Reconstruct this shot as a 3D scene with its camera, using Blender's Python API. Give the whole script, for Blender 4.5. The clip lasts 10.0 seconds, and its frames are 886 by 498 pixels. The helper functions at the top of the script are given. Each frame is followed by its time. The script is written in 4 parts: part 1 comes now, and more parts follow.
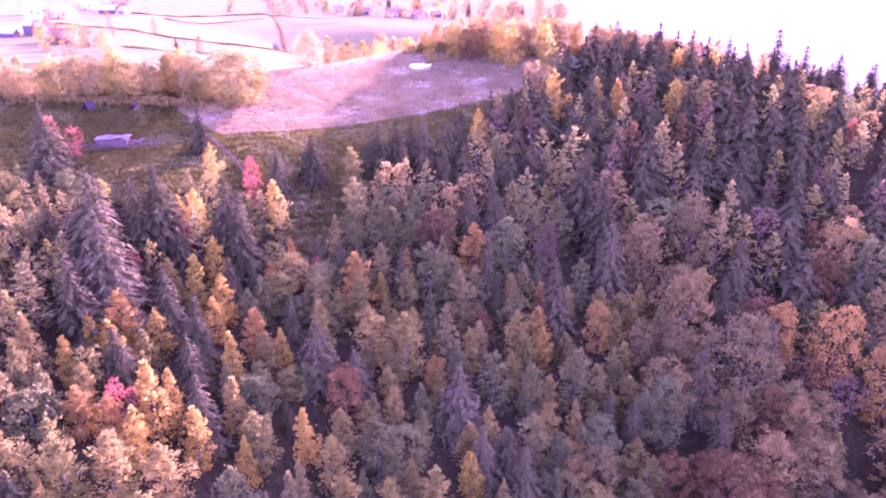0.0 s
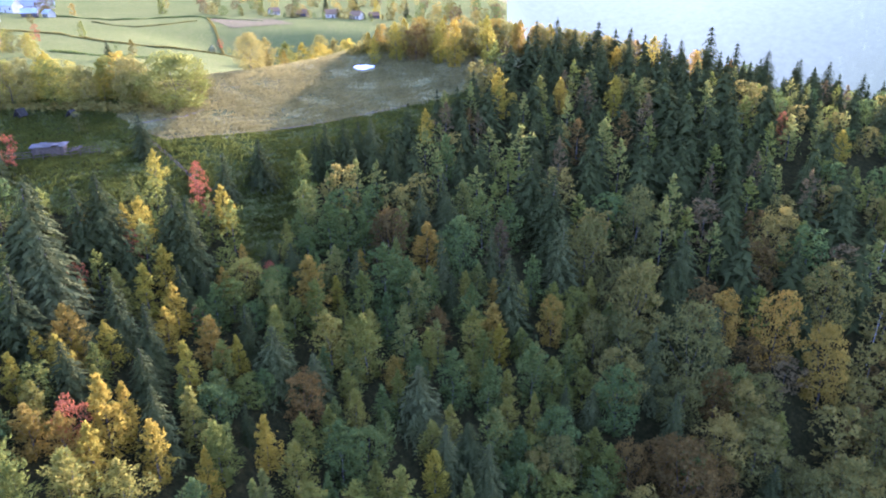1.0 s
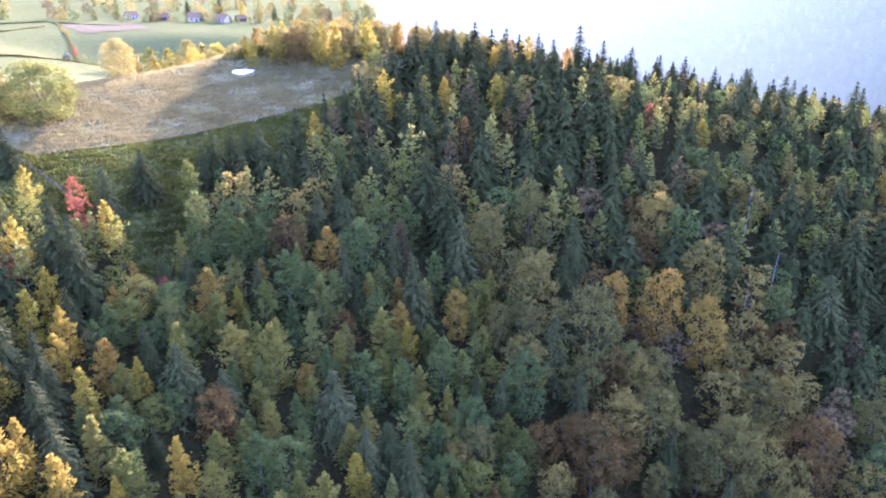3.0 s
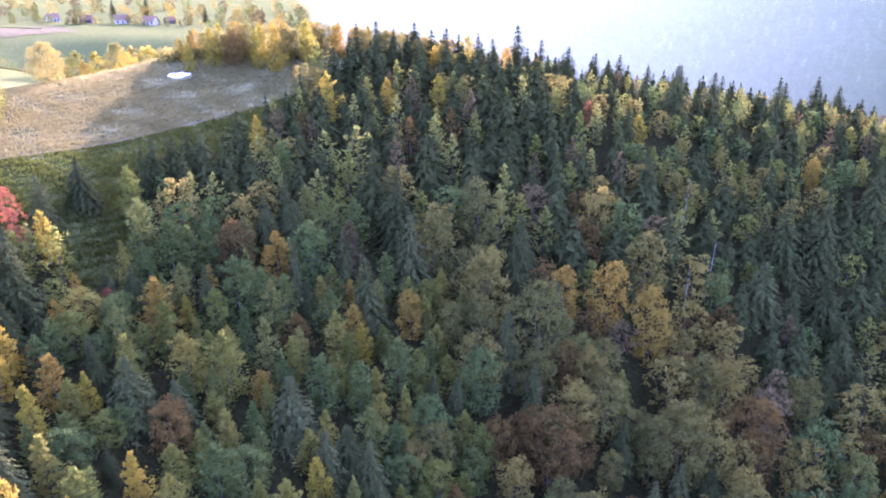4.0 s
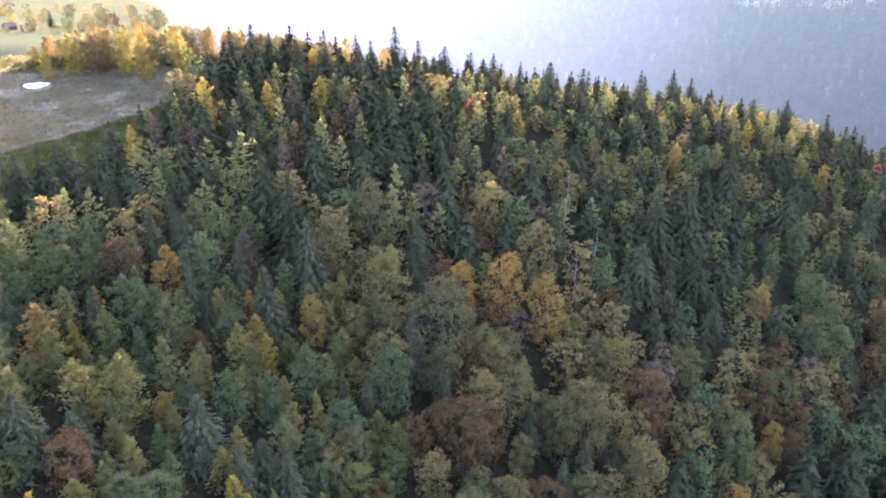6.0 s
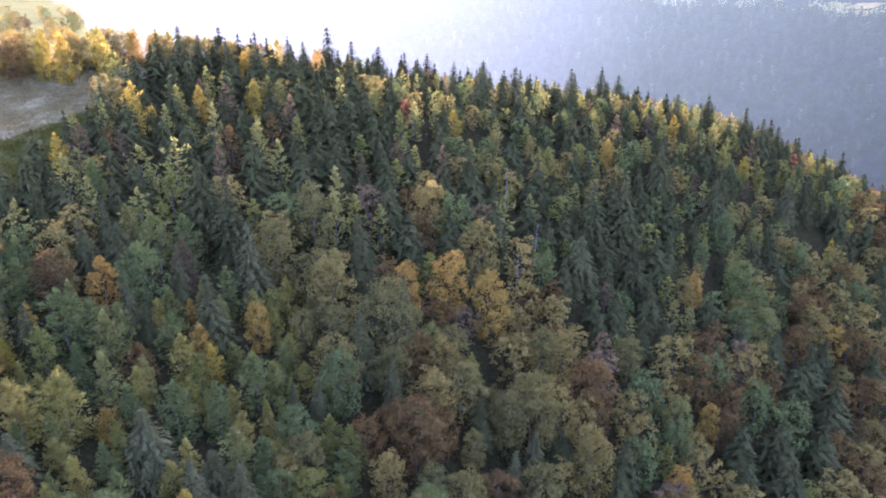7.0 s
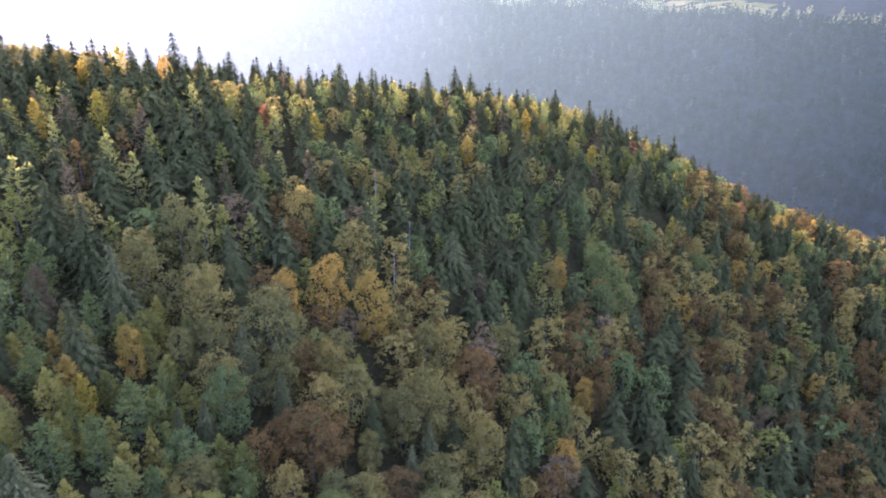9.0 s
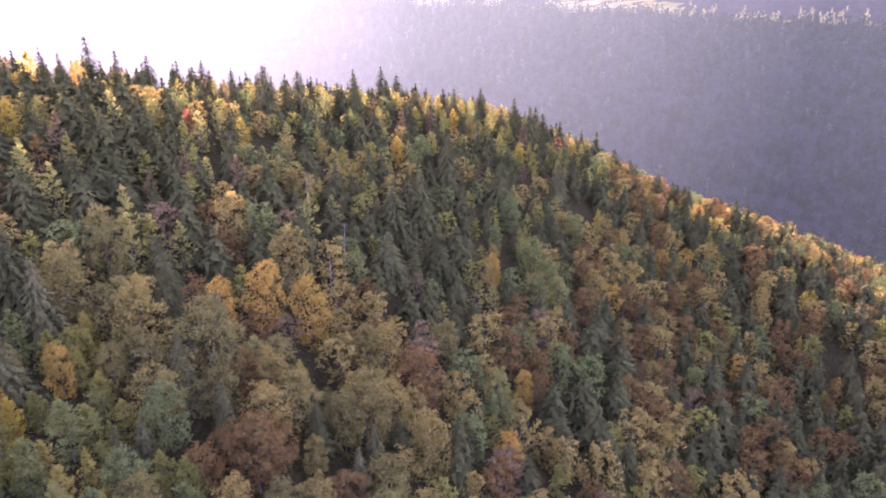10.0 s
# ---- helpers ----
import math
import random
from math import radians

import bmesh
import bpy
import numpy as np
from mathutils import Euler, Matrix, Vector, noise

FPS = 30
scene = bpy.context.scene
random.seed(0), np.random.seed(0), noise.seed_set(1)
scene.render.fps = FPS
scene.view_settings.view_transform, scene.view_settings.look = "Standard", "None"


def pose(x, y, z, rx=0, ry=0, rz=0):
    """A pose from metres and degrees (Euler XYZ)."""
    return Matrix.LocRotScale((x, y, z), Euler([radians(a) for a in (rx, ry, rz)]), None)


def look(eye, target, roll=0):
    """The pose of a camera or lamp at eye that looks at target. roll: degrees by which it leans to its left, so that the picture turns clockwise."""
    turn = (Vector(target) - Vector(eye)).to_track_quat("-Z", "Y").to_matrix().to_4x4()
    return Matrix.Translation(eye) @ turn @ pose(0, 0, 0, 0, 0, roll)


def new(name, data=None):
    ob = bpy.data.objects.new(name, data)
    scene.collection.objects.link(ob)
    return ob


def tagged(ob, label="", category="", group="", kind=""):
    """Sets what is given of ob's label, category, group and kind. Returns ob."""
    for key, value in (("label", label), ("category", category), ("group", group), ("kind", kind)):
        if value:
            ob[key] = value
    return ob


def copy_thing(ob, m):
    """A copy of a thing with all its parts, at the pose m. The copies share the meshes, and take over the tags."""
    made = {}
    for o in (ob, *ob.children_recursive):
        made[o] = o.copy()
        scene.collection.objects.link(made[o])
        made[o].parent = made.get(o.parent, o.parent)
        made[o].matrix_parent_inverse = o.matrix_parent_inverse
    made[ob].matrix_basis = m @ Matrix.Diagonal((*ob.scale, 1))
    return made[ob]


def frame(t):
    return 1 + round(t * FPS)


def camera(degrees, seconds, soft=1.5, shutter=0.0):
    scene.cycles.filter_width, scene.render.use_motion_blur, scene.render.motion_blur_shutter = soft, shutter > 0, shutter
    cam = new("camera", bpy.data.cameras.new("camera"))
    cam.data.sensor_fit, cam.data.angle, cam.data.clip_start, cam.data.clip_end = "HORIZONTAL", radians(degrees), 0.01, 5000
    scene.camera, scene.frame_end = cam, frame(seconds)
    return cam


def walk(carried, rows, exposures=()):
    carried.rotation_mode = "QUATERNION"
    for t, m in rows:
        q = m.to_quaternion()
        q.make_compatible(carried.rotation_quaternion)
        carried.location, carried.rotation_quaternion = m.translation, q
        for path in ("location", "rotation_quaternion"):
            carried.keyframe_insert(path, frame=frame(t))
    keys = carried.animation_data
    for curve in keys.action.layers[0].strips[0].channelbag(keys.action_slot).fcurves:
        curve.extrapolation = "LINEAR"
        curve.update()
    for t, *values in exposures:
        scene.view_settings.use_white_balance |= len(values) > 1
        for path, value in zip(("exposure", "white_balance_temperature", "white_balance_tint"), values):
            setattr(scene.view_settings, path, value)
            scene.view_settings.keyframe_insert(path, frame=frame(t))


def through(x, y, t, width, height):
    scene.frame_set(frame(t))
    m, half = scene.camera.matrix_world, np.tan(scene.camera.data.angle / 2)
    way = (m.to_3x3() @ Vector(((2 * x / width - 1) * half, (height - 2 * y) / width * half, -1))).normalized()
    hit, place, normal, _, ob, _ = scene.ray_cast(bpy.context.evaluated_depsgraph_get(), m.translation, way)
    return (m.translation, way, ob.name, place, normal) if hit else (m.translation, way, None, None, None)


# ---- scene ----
# ---------------------------------------------------------------- camera
cam = camera(64.8, 10.0, soft=2.0)
# seconds, x, y, z, yaw, pitch, roll
ROWS = [
    (0.0, 0.00, 0.00, 100.00, 0.00, -22.11, -0.42),
    (0.5, -0.87, -0.23, 100.00, -2.46, -22.10, -0.46),
    (1.0, -1.73, -0.42, 100.00, -4.98, -22.08, -0.48),
    (1.5, -2.61, -0.56, 100.02, -7.57, -22.07, -0.47),
    (2.0, -3.49, -0.66, 100.04, -10.16, -22.07, -0.46),
    (2.5, -4.37, -0.73, 100.08, -12.79, -22.06, -0.44),
    (4.0, -7.00, -0.69, 100.20, -20.60, -22.06, -0.44),
    (4.5, -7.88, -0.60, 100.26, -23.21, -22.07, -0.43),
    (5.0, -8.75, -0.47, 100.31, -25.80, -22.07, -0.42),
    (6.5, -11.30, 0.13, 100.45, -34.00, -22.08, -0.43),
    (7.0, -12.12, 0.40, 100.49, -36.90, -22.09, -0.42),
    (7.5, -12.94, 0.71, 100.54, -39.92, -22.09, -0.42),
    (8.0, -13.74, 1.05, 100.57, -42.98, -22.09, -0.42),
    (8.5, -14.53, 1.42, 100.60, -46.07, -22.09, -0.44),
    (9.0, -15.29, 1.82, 100.61, -49.21, -22.08, -0.46),
    (9.5, -16.04, 2.26, 100.63, -52.37, -22.08, -0.48),
    (10.0, -16.77, 2.73, 100.63, -55.51, -22.08, -0.50),
]
# seconds, stops, kelvin, tint
EXPOSURES = [
    (0.0, 4.74, 5850, 206), (0.3, 4.05, 5480, 132), (0.5, 3.76, 5180, 98), (0.75, 3.74, 4980, 78), (1.0, 3.82, 4830, 66),
    (1.5, 4.1, 4790, 66), (2.5, 4.27, 4800, 77), (5.0, 4.28, 5060, 90), (7.0, 4.26, 5180, 92), (9.5, 4.32, 5420, 85), (9.8, 4.42, 5650, 96), (10.0, 4.68, 5900, 120),
]
walk(cam, [(t, pose(x, y, z, 0, 0, yaw) @ pose(0, 0, 0, 90 + pitch, 0, 0) @ pose(0, 0, 0, 0, 0, roll))
           for t, x, y, z, yaw, pitch, roll in ROWS], EXPOSURES)

# ---------------------------------------------------------------- light
SUN_AZIMUTH, SUN_HEIGHT = 26.0, 15.2
world = bpy.data.worlds.new("sky")
scene.world = world
world.use_nodes = True
sky = world.node_tree.nodes.new("ShaderNodeTexSky")
sky.sky_type, sky.sun_disc = "NISHITA", False
sky.sun_elevation, sky.sun_rotation = radians(SUN_HEIGHT), radians(SUN_AZIMUTH)
sky.altitude, sky.dust_density = 900, 3.5
world.node_tree.nodes["Background"].inputs["Strength"].default_value = 0.15
world.node_tree.links.new(sky.outputs[0], world.node_tree.nodes["Background"].inputs["Color"])
sun = new("sun", bpy.data.lights.new("sun", "SUN"))
sun.data.energy, sun.data.angle, sun.data.color = 2.6, radians(0.6), (1.0, 0.9, 0.74)
sun.matrix_world = look((0, 0, 0), (-math.sin(radians(SUN_AZIMUTH)) * math.cos(radians(SUN_HEIGHT)),
                                    -math.cos(radians(SUN_AZIMUTH)) * math.cos(radians(SUN_HEIGHT)),
                                    -math.sin(radians(SUN_HEIGHT))))

# ---------------------------------------------------------------- materials


class Nodes:
    """A short way to write node materials."""

    def __init__(self, name):
        self.mat = bpy.data.materials.new(name)
        self.mat.use_nodes = True
        self.tree = self.mat.node_tree
        self.tree.nodes.clear()
        self.out = self.tree.nodes.new("ShaderNodeOutputMaterial")

    def add(self, kind, links=(), **values):
        node = self.tree.nodes.new("ShaderNode" + kind)
        for key, value in values.items():
            setattr(node, key, value)
        for key, value in links:
            if hasattr(value, "is_linked"):
                self.tree.links.new(value, node.inputs[key])
            else:
                node.inputs[key].default_value = value
        return node

    def noise(self, scale, detail=4.0, rough=0.55, vector=None):
        links = [("Scale", scale), ("Detail", detail), ("Roughness", rough)]
        links.append(("Vector", vector or self.position()))
        return self.add("TexNoise", links).outputs["Fac"]

    def position(self):
        return self.add("NewGeometry").outputs["Position"]

    def ramp(self, fac, stops):
        node = self.add("ValToRGB", [("Fac", fac)])
        while len(node.color_ramp.elements) < len(stops):
            node.color_ramp.elements.new(0.5)
        for element, (place, colour) in zip(node.color_ramp.elements, stops):
            element.position, element.color = place, (*colour, 1)
        return node.outputs["Color"]

    def mix(self, fac, a, b, how="MIX"):
        node = self.add("Mix", data_type="RGBA", blend_type=how)
        for key, value in ((0, fac), (6, a), (7, b)):
            if hasattr(value, "is_linked"):
                self.tree.links.new(value, node.inputs[key])
            else:
                node.inputs[key].default_value = value if key == 0 else (*value, 1)
        return node.outputs[2]

    def bump(self, height, strength, distance):
        return self.add("Bump", [("Height", height), ("Strength", strength), ("Distance", distance)]).outputs["Normal"]

    def surface(self, socket):
        self.tree.links.new(socket, self.out.inputs["Surface"])
        return self.mat

    def solid(self, colour, rough=0.8, normal=None, metal=0.0, specular=0.3):
        links = [("Base Color", colour if hasattr(colour, "is_linked") else (*colour, 1)), ("Roughness", rough),
                 ("Metallic", metal), ("Specular IOR Level", specular)]
        if normal:
            links.append(("Normal", normal))
        return self.surface(self.add("BsdfPrincipled", links).outputs[0])


def leaf_material(name, stops, through=0.45):
    """Foliage: hue differs from tree to tree and from leaf to leaf, and light shines through."""
    n = Nodes(name)
    tree_random = n.add("ObjectInfo").outputs["Random"]
    patch = n.noise(0.16, 2.0)
    leaf = n.add("NewGeometry").outputs["Random Per Island"]
    a = n.add("Math", [(0, tree_random), (1, 0.5)], operation="MULTIPLY").outputs[0]
    b = n.add("Math", [(0, patch), (1, 0.45), (2, a)], operation="MULTIPLY_ADD").outputs[0]
    c = n.add("Math", [(0, leaf), (1, 0.3), (2, b)], operation="MULTIPLY_ADD").outputs[0]
    d = n.add("Math", [(0, c), (1, 0.12)], operation="SUBTRACT").outputs[0]
    colour = n.ramp(d, stops)
    diffuse = n.add("BsdfDiffuse", [("Color", colour)]).outputs[0]
    bright = n.mix(1.0, colour, (1.0, 0.95, 0.7), "MULTIPLY")
    shine = n.add("BsdfTranslucent", [("Color", bright)]).outputs[0]
    both = n.add("MixShader", [(0, through), (1, diffuse), (2, shine)]).outputs[0]
    return n.surface(both)


LEAVES = {
    "spruce": leaf_material("spruce_needles", [(0.15, (0.025, 0.030, 0.008)), (0.5, (0.038, 0.045, 0.011)), (0.85, (0.060, 0.067, 0.018))], 0.1),
    "gold": leaf_material("golden_leaves", [(0.1, (0.165, 0.160, 0.016)), (0.5, (0.235, 0.198, 0.018)), (0.9, (0.31, 0.218, 0.020))], 0.5),
    "lime": leaf_material("yellow_green_leaves", [(0.1, (0.070, 0.094, 0.017)), (0.5, (0.126, 0.142, 0.021)), (0.9, (0.215, 0.186, 0.027))], 0.5),
    "bright": leaf_material("bright_yellow_leaves", [(0.1, (0.115, 0.130, 0.020)), (0.5, (0.165, 0.172, 0.026)), (0.9, (0.23, 0.21, 0.034))], 0.48),
    "green": leaf_material("green_leaves", [(0.1, (0.048, 0.078, 0.020)), (0.5, (0.085, 0.116, 0.022)), (0.9, (0.168, 0.160, 0.029))], 0.45),
    "olive": leaf_material("olive_leaves", [(0.1, (0.064, 0.072, 0.017)), (0.5, (0.104, 0.100, 0.019)), (0.9, (0.178, 0.142, 0.024))], 0.4),
    "orange": leaf_material("orange_leaves", [(0.1, (0.148, 0.118, 0.017)), (0.5, (0.200, 0.145, 0.019)), (0.9, (0.265, 0.164, 0.021))], 0.45),
    "rust": leaf_material("rust_brown_leaves", [(0.1, (0.054, 0.043, 0.012)), (0.5, (0.085, 0.059, 0.013)), (0.9, (0.130, 0.082, 0.016))], 0.35),
    "red": leaf_material("red_leaves", [(0.1, (0.17, 0.062, 0.026)), (0.5, (0.24, 0.085, 0.030)), (0.9, (0.32, 0.14, 0.04))], 0.45),
    "pale": leaf_material("pale_yellow_leaves", [(0.1, (0.115, 0.118, 0.026)), (0.5, (0.165, 0.156, 0.031)), (0.9, (0.235, 0.196, 0.038))], 0.48),
    "grey": leaf_material("thin_grey_leaves", [(0.1, (0.062, 0.050, 0.018)), (0.5, (0.086, 0.068, 0.023)), (0.9, (0.112, 0.086, 0.028))], 0.35),
}


def bark_material(name, dark, light, scale):
    n = Nodes(name)
    grain = n.noise(scale, 5.0)
    return n.solid(n.ramp(grain, [(0.35, dark), (0.65, light)]), 0.9, n.bump(grain, 0.6, 0.05))


BARK = bark_material("brown_bark", (0.024, 0.022, 0.013), (0.060, 0.055, 0.034), 3.0)
BIRCH_BARK = bark_material("white_bark", (0.035, 0.034, 0.023), (0.105, 0.10, 0.075), 2.2)
DEAD_WOOD = bark_material("bleached_wood", (0.085, 0.085, 0.055), (0.18, 0.178, 0.125), 2.5)


def grass_material(name, low, mid, high, straw, coarse=0.05, streak=0.0):
    n = Nodes(name)
    drawn = n.add("Mapping", [("Vector", n.position()), ("Rotation", (0, 0, radians(-36))), ("Scale", (0.05, 0.55, 0.3))])
    bands = n.noise(1.0, 5.0, 0.6, drawn.outputs[0])
    wide, fine, blade = n.noise(coarse, 5.0), n.noise(0.6, 6.0, 0.65), n.noise(4.0, 4.0, 0.7)
    base = n.ramp(wide, [(0.3, low), (0.5, mid), (0.7, high)])
    tuft = n.mix(n.ramp(fine, [(0.42, (0, 0, 0)), (0.66, (1, 1, 1))]), base, straw)
    if streak:
        tuft = n.mix(n.ramp(bands, [(0.44, (0, 0, 0)), (0.60, (streak, streak, streak))]), tuft, tuple(c * 1.35 for c in straw))
        tuft = n.mix(n.ramp(bands, [(0.34, (streak, streak, streak)), (0.46, (0, 0, 0))]), tuft, tuple(c * 0.7 for c in low))
    speck = n.mix(n.ramp(blade, [(0.35, (1, 1, 1)), (0.6, (0, 0, 0))]), tuft, tuple(c * 0.55 for c in mid))
    return n.solid(speck, 1.0, n.bump(fine, 1.0, 0.35), 0, 0.0)


MEADOW = grass_material("dry_meadow_grass", (0.058, 0.076, 0.024), (0.088, 0.100, 0.029), (0.116, 0.118, 0.036), (0.172, 0.152, 0.050), 0.05, 0.85)
LAWN = grass_material("short_green_grass", (0.028, 0.038, 0.007), (0.040, 0.051, 0.009), (0.056, 0.065, 0.013), (0.084, 0.084, 0.020))
FIELD = grass_material("grazed_field_grass", (0.060, 0.080, 0.016), (0.079, 0.098, 0.020), (0.106, 0.117, 0.027), (0.130, 0.126, 0.038), 0.02)
n = Nodes("leaf_litter")
litter = n.noise(1.1, 6.0, 0.7)
FLOOR = n.solid(n.ramp(litter, [(0.3, (0.009, 0.010, 0.003)), (0.5, (0.018, 0.018, 0.005)), (0.7, (0.036, 0.030, 0.008))]), 0.95,
                n.bump(litter, 1.0, 0.3), 0, 0.0)


def haze_glow_material(name, dark, light, scale, strength):
    """Far slopes with haze painted in as emission, whitest below the sun."""
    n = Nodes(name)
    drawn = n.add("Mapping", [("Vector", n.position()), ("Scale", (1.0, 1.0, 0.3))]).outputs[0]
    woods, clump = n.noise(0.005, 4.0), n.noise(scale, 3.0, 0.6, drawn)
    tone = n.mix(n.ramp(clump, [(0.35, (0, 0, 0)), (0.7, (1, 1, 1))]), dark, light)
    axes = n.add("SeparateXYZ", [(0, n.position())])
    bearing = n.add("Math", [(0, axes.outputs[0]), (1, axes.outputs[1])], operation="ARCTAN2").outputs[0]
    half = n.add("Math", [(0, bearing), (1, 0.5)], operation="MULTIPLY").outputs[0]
    # haze colour by bearing, brightest towards the sun
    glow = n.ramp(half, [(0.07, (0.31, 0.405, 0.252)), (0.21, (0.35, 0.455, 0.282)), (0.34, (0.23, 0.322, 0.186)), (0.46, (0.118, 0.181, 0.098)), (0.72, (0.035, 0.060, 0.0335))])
    # more of the painted haze higher up the slope
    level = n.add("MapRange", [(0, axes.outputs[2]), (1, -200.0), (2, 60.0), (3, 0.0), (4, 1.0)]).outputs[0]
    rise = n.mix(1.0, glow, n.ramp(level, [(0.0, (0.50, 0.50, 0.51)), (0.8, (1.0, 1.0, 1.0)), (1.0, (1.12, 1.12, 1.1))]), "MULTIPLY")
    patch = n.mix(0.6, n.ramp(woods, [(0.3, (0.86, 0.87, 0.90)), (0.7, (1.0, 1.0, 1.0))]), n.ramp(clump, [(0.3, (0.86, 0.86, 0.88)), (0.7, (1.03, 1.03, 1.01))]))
    painted_haze = n.add("Emission", [("Color", n.mix(1.0, rise, patch, "MULTIPLY")), ("Strength", strength)]).outputs[0]
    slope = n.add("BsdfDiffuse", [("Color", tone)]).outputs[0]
    return n.surface(n.add("AddShader", [(0, slope), (1, painted_haze)]).outputs[0])


# the last value is how strongly the surface gives off its painted haze
FAR_WOODS = haze_glow_material("distant_woodland", (0.004, 0.005, 0.0045), (0.009, 0.010, 0.008), 0.09, 0.17)
FAR_CROWNS = haze_glow_material("distant_crowns", (0.005, 0.006, 0.005), (0.012, 0.012, 0.009), 0.09, 0.182)
FAR_PALE = haze_glow_material("distant_pale_crowns", (0.010, 0.011, 0.008), (0.020, 0.020, 0.014), 0.09, 0.20)
# on the ridge, emission adds brightness to what the sun gives
FAR_GLOW_CROWNS = haze_glow_material("distant_sunlit_crowns", (0.07, 0.070, 0.018), (0.14, 0.128, 0.032), 0.09, 0.22)
FAR_GRASS = haze_glow_material("distant_grass", (0.030, 0.036, 0.008), (0.05, 0.054, 0.012), 0.03, 0.17)
FAR_STUBBLE = haze_glow_material("distant_stubble", (0.045, 0.046, 0.014), (0.065, 0.062, 0.018), 0.03, 0.17)
n = Nodes("trodden_earth")
earth = n.noise(1.4, 5.0)
EARTH = n.solid(n.ramp(earth, [(0.3, (0.070, 0.060, 0.025)), (0.7, (0.135, 0.115, 0.052))]), 0.95, n.bump(earth, 0.8, 0.1))


def plain_material(name, colour, other, scale, rough=0.7, metal=0.0):
    n = Nodes(name)
    stain = n.noise(scale, 5.0)
    return n.solid(n.ramp(stain, [(0.3, colour), (0.7, other)]), rough, n.bump(stain, 0.3, 0.04), metal, 0.1 if rough > 0.7 else 0.4)


PLASTER = plain_material("white_plaster", (0.235, 0.24, 0.145), (0.32, 0.325, 0.205), 0.6, 0.9)
FAR_PLASTER = plain_material("dull_plaster", (0.26, 0.24, 0.135), (0.34, 0.31, 0.185), 0.6, 0.95)
TIN = plain_material("pale_tin_roofing", (0.175, 0.21, 0.155), (0.26, 0.305, 0.23), 0.4, 0.75, 0.0)
OLD_TIN = plain_material("old_dark_tin", (0.028, 0.030, 0.018), (0.075, 0.080, 0.052), 0.8, 0.8)
BLUE_TIN = plain_material("blue_tin_roofing", (0.13, 0.145, 0.105), (0.18, 0.195, 0.145), 0.4, 0.5, 0.0)
SHEET = plain_material("pale_plastic", (0.66, 0.72, 0.78), (0.80, 0.84, 0.87), 0.7, 0.45)
TILE = plain_material("brown_roof_tiles", (0.10, 0.066, 0.025), (0.16, 0.104, 0.040), 1.5, 0.85)
BOARDS = plain_material("weathered_boards", (0.040, 0.032, 0.016), (0.088, 0.071, 0.038), 1.8, 0.9)
DARK_WOOD = plain_material("dark_old_wood", (0.013, 0.013, 0.007), (0.028, 0.027, 0.015), 1.8, 0.95)
GLASS = plain_material("window_glass", (0.03, 0.035, 0.04), (0.05, 0.055, 0.06), 1.0, 0.1)

# ---------------------------------------------------------------- the lie of the land


def step(v, a, b):
    s = np.clip((v - a) / (b - a), 0, 1)
    return s * s * (3 - 2 * s)


def soft_max(a, b, k):
    return k * np.logaddexp(a / k, b / k)


def soft_min(a, b, k):
    return -soft_max(-a, -b, k)


def crest_range(azimuth):
    """How far off the hill's skyline lies in a direction, degrees clockwise from y."""
    return 150 + 2.6 * np.clip(azimuth, 0, 95)


def land(x, y):
    """The height of the ground: a wooded hill, fields behind it, a deep valley and its far side."""
    x, y = np.asarray(x, float), np.asarray(y, float)
    r, az = np.hypot(x, y), np.degrees(np.arctan2(x, y))
    u = soft_min(soft_max(x, -75.0, 12.0), 420.0, 20.0) / 100
    v = (soft_min(soft_max(y, 20.0, 15.0), 225.0, 12.0) - 120) / 100
    hill = (51.94 - 19.79 * u + 42.26 * v + 10.08 * u * u + 29.41 * u * v - 2.33 * v * v
            - 3.07 * u ** 3 - 12.48 * u * u * v - 19.61 * u * v * v - 7.75 * v ** 3)
    hill = hill + 3.0 * np.exp(-((x + 36) / 30) ** 2 - ((y - 134) / 20) ** 2) + 2.2 * np.exp(-((x + 53) / 13) ** 2 - ((y - 115) / 11) ** 2) - 2.4 * np.exp(-((x + 12) / 34) ** 2 - ((y - 186) / 20) ** 2)
    field = 66 - 0.05 * (x + 100) - 23 * np.exp(-((x + 5) / 60) ** 2 - ((y - 345) / np.where(y < 345, 75.0, 56.0)) ** 2) - 24 * np.exp(-((x + 48) / 58) ** 2 - ((y - 424) / 35) ** 2) + 0.02 * np.maximum(y - 500, 0)
    edge = 193 + 0.8 * (np.clip(x, -85, 5) + 5)
    side = step(y - edge, 0, 65)
    near = hill * (1 - side) + field * side
    lift = (11 * np.exp(-((az - 57) / 14) ** 2) + 34 * step(az, 70, 90)) * step(r, 150, 280)
    behind = hill - 0.55 * soft_max(r - crest_range(az) - 15, 0.0, 12.0) + lift
    east = step(az, 9, 24) * step(r, 150, 260)
    ground = near * (1 - east) + behind * east
    plateau = 31 - 1.15 * np.clip(az - 54, -20, 30) + 3 * np.sin(az * 0.55) + 1.5 * np.sin(az * 1.7)
    valley = -230 + (230 + plateau) * step(r, 760, 1430) * step(np.abs(az - 60), 200, 60) + 0.09 * np.clip(r - 1430, 0, 900)
    return soft_max(ground, valley, 15.0)


def height(x, y):
    return float(land(x, y))


EDGE_X = (-90, -56, -50, -41.5, -34.5, -29.7, -23.8, -19.7, -16.7, -13.3, -6, 1, 9, 18, 25, 27)
EDGE_Y = (104, 106.5, 109, 116, 114.5, 116, 109, 114, 118.6, 134.5, 140.5, 146.5, 154, 167.5, 180, 260)


